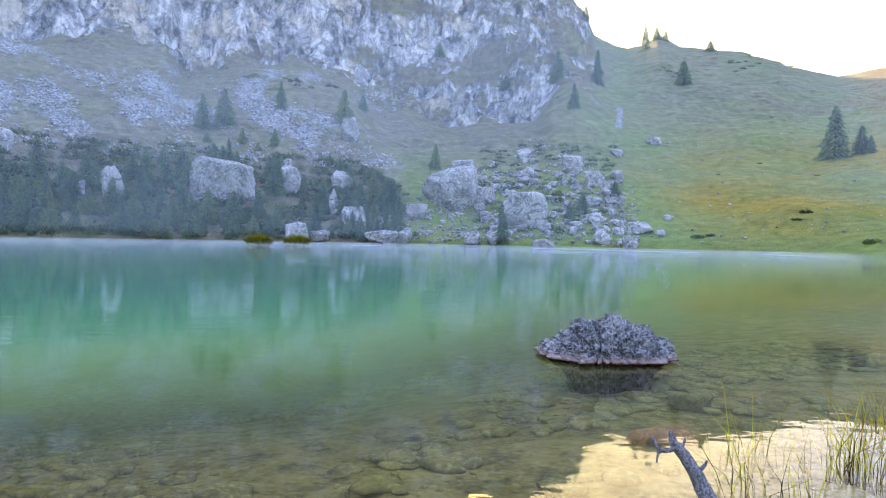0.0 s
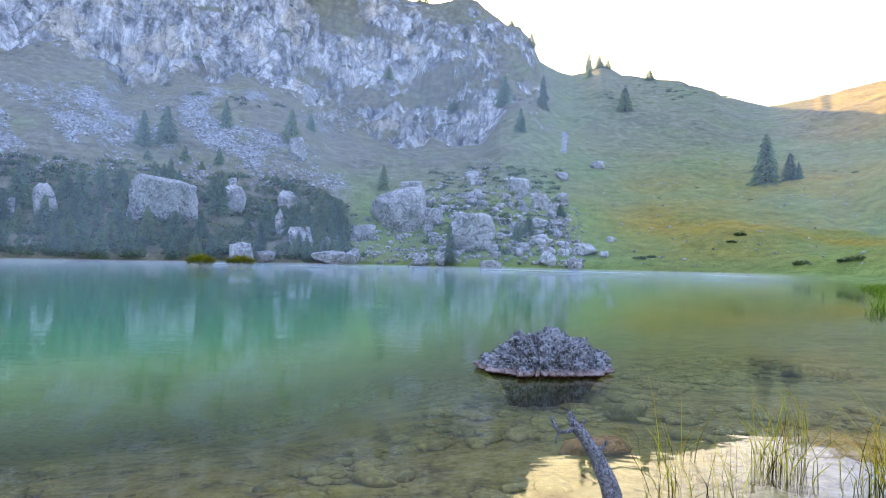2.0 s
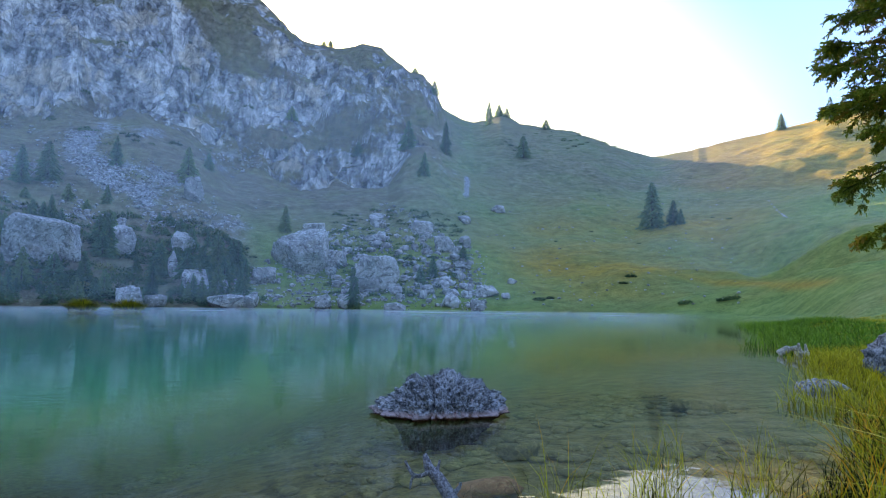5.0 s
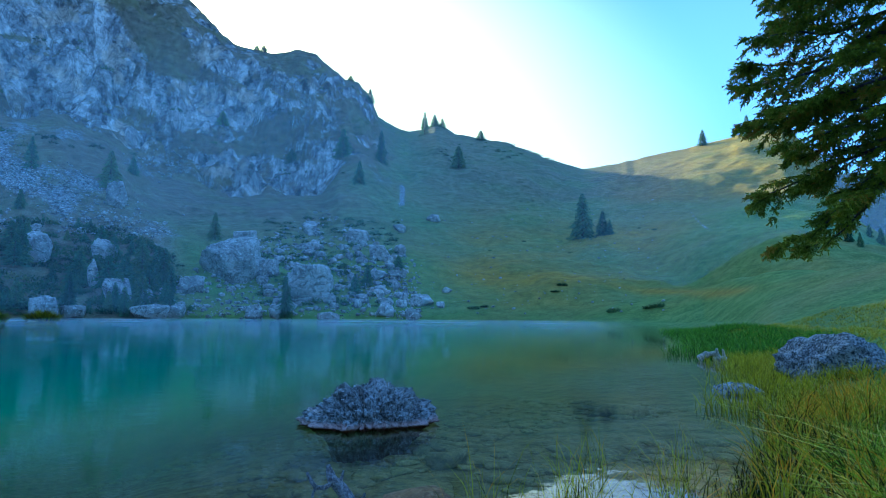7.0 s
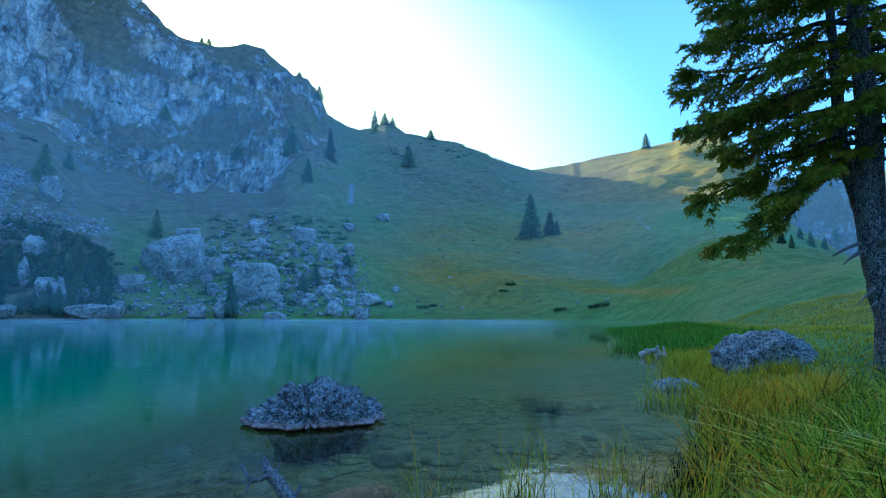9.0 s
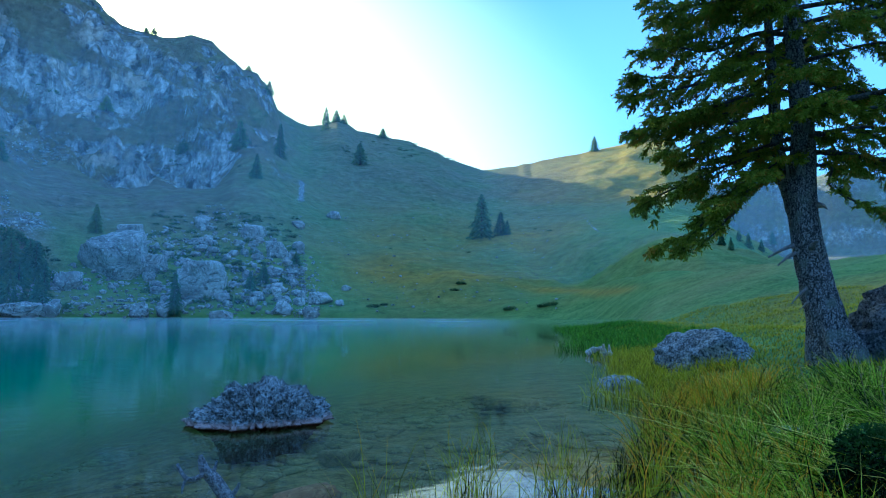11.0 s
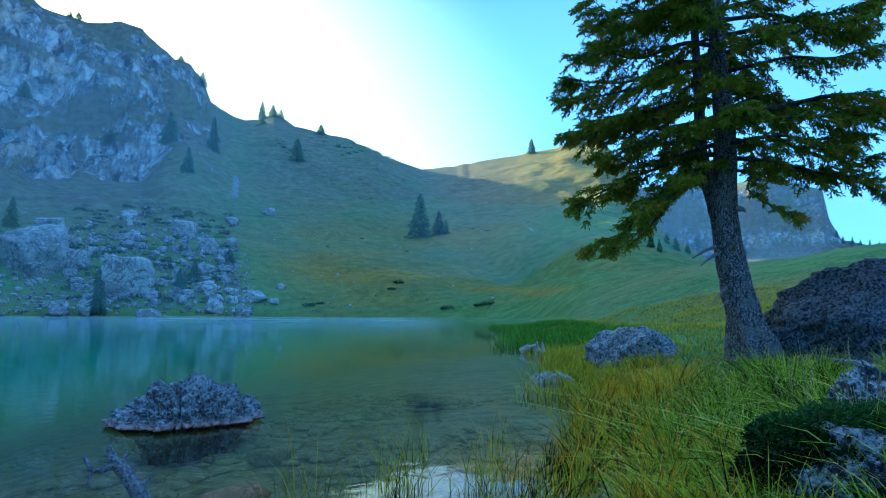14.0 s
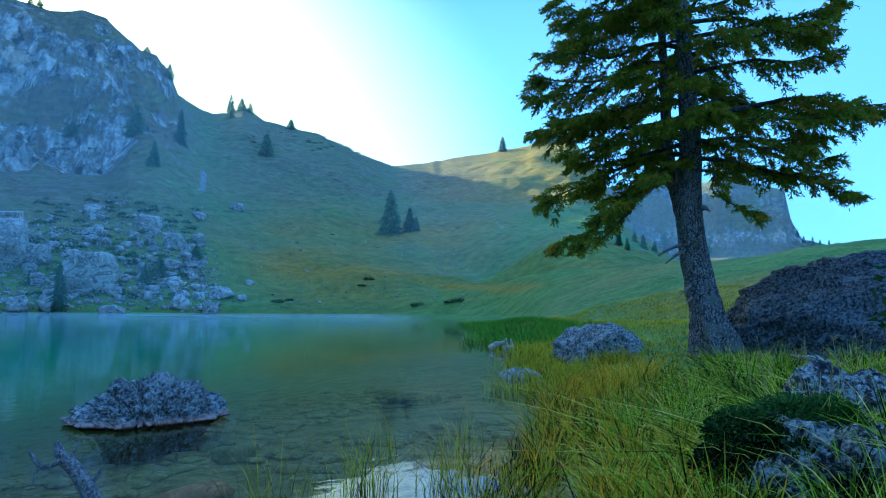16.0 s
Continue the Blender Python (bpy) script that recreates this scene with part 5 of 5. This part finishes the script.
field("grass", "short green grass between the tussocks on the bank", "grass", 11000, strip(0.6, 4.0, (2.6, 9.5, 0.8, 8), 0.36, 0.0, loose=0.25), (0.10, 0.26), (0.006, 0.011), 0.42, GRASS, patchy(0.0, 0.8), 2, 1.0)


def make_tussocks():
    """Tufts of long grass that arch outwards, with shade toned into their hearts."""
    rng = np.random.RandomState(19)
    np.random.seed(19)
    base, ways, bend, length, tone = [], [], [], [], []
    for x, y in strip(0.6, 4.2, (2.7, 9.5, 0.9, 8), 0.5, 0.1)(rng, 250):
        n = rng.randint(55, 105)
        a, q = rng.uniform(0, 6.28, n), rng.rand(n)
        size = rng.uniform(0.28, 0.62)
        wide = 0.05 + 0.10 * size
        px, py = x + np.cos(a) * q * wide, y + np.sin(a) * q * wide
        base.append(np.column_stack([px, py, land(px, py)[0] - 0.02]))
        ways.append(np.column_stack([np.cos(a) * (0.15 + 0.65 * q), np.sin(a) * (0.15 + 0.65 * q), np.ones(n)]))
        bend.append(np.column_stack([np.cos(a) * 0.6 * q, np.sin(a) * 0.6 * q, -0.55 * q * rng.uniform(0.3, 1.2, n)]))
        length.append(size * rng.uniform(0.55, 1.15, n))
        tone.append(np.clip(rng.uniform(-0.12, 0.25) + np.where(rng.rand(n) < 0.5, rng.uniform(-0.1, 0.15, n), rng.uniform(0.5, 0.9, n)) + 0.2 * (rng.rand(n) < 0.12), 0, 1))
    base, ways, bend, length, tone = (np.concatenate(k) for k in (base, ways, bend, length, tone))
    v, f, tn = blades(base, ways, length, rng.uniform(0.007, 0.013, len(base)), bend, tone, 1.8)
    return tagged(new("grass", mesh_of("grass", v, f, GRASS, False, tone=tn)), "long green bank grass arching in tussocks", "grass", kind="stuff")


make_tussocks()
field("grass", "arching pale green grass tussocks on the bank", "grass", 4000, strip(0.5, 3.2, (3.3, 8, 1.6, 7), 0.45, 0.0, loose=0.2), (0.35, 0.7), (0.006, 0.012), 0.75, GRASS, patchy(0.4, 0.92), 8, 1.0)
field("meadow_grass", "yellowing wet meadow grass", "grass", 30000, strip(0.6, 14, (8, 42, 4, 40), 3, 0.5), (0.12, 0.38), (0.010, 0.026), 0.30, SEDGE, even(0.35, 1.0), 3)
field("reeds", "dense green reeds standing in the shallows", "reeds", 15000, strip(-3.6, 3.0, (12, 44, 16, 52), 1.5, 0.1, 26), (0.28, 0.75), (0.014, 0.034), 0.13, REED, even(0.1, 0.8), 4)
field("reeds", "sparse pale reeds in front of the bank", "reeds", 4200, strip(-2.2, 0.9, (7.5, 19, 7, 18), 0.8), (0.3, 0.65), (0.010, 0.020), 0.12, SEDGE, even(0.3, 0.85), 5)
field("sedge", "thin rush tufts standing in the clear water", "sedge", 330, clumps([(2.44, 5.05), (2.95, 4.45), (3.0, 4.7), (3.55, 4.35), (2.3, 4.1), (3.3, 4.0), (3.75, 5.5), (1.95, 4.1), (3.9, 4.4), (4.6, 5.4), (3.0, 4.6), (3.6, 4.3)], 0.11),
      (0.35, 0.85), (0.004, 0.008), 0.12, SEDGE, even(0.1, 1.0), 6)


def make_islet(x, y, w):
    np.random.seed(int(w * 10))
    rng = np.random.RandomState(int(w * 10))
    thing = new("islet")
    tagged(thing, "small grassy hummock rising from the lake", "islet")
    v, f = stone_shape(71, (w, w * 0.7, 1.6), 3, 0.12, 8)
    part("mound", mesh_of("mound", v + (x, y, 0), f, SILT_STONE), thing)
    n = 900
    a, q = rng.uniform(0, 6.28, n), np.sqrt(rng.rand(n))
    base = np.column_stack([x + np.cos(a) * q * w * 0.45, y + np.sin(a) * q * w * 0.32, 0.72 * np.sqrt(1 - q * q * 0.95)])
    vv, ff, tn = blades(base, np.column_stack([np.cos(a) * q, np.sin(a) * q, np.ones(n)]), rng.uniform(0.7, 1.5, n), rng.uniform(0.06, 0.12, n), np.column_stack([np.cos(a), np.sin(a), -0.5 * np.ones(n)]) * 0.25, rng.uniform(0.0, 0.45, n))
    part("grass", mesh_of("grass", vv, ff, SEDGE, False, tone=tn), thing)


make_islet(-25.9, 90.5, 3.6)
make_islet(-22.0, 97.0, 4.2)


def make_cushion():
    """The dark low shrub over the outcrop."""
    rng = np.random.RandomState(9)
    np.random.seed(9)
    base, ways = [], []
    for cx, cy, cz, w in ((4.10, 2.10, 0.70, 0.22), (4.30, 1.94, 0.76, 0.24), (3.92, 2.08, 0.56, 0.20), (4.45, 1.78, 0.80, 0.18), (4.2, 1.88, 0.62, 0.22)):
        n = 2600
        d = rng.normal(size=(n, 3))
        d /= np.linalg.norm(d, axis=1, keepdims=True)
        d[:, 2] = np.abs(d[:, 2]) * 0.9 - 0.2
        base.append(np.array([cx, cy, cz]) + d * w * rng.uniform(0.65, 1.05, (n, 1)))
        ways.append(d + rng.normal(size=(n, 3)) * 0.6)
    base, ways = np.vstack(base), np.vstack(ways)
    n = len(base)
    # leaf tone drops with height: the shrub's shaded underside is painted in
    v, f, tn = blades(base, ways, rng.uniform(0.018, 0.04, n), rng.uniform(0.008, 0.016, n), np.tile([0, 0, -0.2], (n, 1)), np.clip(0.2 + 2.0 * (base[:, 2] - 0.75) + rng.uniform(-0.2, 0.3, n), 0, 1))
    thing = new("shrub")
    tagged(thing, "dark green cushion shrub hanging over pale rock", "shrub")
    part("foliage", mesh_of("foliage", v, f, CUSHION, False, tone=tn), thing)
    stems = [tube(spline([(4.15, 1.95, 0.45), (4.1, 2.08, 0.65), (x + 0.1, y - 0.18, z - 0.1)], 8), np.linspace(0.015, 0.004, 8), 6) for x, y, z in ((3.85, 2.25, 0.7), (4.25, 2.15, 0.95), (4.05, 2.3, 0.85))]
    part("stems", mesh_of("stems", *joined(stems), TWIG), thing)


make_cushion()


def make_dry_stems():
    rng = np.random.RandomState(12)
    for k in range(26):
        d = rng.uniform(4.3, 7.5)
        az = radians(rng.uniform(57, 70))
        x, y = 0.42 + d * math.sin(az), d * math.cos(az)
        z = ground_z(x, y)
        h = rng.uniform(0.45, 0.85)
        lean = rng.normal(size=2) * 0.08
        p = spline([(x, y, z - 0.03), (x + lean[0] * 0.4, y + lean[1] * 0.4, z + h * 0.5), (x + lean[0], y + lean[1], z + h)], 10)
        pieces = [tube(p, np.linspace(0.0035, 0.0015, 10), 5)]
        for _ in range(8):
            q = p[-1] - (p[-1] - p[-4]) * rng.rand()
            e = q + rng.normal(size=3) * 0.012 + (0, 0, 0.02)
            pieces.append(tube([q, (q + e) / 2, e], [0.003, 0.004, 0.001], 5))
        v, f = joined(pieces)
        ob = new("grass_stem", mesh_of("grass_stem", v, f, STRAW, tone=np.full(len(v), rng.uniform(0.1, 0.9))))
        tagged(ob, "dry straw-coloured seeding grass stem on the bank", "grass stem", "dry stems on the bank")


make_dry_stems()


# ---------------------------------------------------------------- small things on the bank
def make_sapling():
    """A thin leafy shoot at the edge of the bank."""
    rng = np.random.RandomState(30)
    np.random.seed(30)
    thing = new("sapling")
    tagged(thing, "thin leafy sapling with small dark leaves", "sapling")
    base, ways = [], []
    for k, (x, y, top) in enumerate(((6.05, 2.02, 1.22), (6.15, 1.85, 1.35), (5.95, 1.95, 0.9), (6.3, 2.1, 1.0))):
        z = ground_z(x, y)
        p = spline([(x, y, z - 0.03), (x + 0.03, y - 0.05, z + top * 0.5), (x - 0.06 + 0.04 * k, y + 0.05, z + top)], 12)
        part("stem", mesh_of("stem", *tube(p, np.linspace(0.008, 0.002, 12), 6), TWIG), thing)
        n = 42
        q = rng.uniform(0.25, 1, n)
        base.append(np.stack([np.interp(q * 11, np.arange(12), p[:, i]) for i in range(3)], 1) + rng.normal(size=(n, 3)) * 0.04)
        ways.append(rng.normal(size=(n, 3)) + (0, 0, 0.2))
    base, ways = np.vstack(base), np.vstack(ways)
    n = len(base)
    v, f, tn = blades(base, ways, rng.uniform(0.05, 0.09, n), rng.uniform(0.025, 0.045, n), np.tile([0, 0, -0.3], (n, 1)), rng.uniform(0.0, 0.5, n))
    part("leaves", mesh_of("leaves", v, f, CUSHION, False, tone=tn), thing)


make_sapling()
for x, y, size, seed in ((6.3, 4.1, (0.36, 0.25, 0.2), 81), (11.2, 5.0, (0.75, 0.5, 0.16), 82), (10.6, 4.5, (0.5, 0.35, 0.14), 83), (5.4, 2.9, (0.22, 0.18, 0.14), 84)):
    boulder("stone", "small pale stone lying in the bank grass", (x, y, ground_z(x, y)), size, SHORE_STONE, seed, 3, 0.1, 10, turn=seed * 40, sink=0.2, group="stones in the grass")
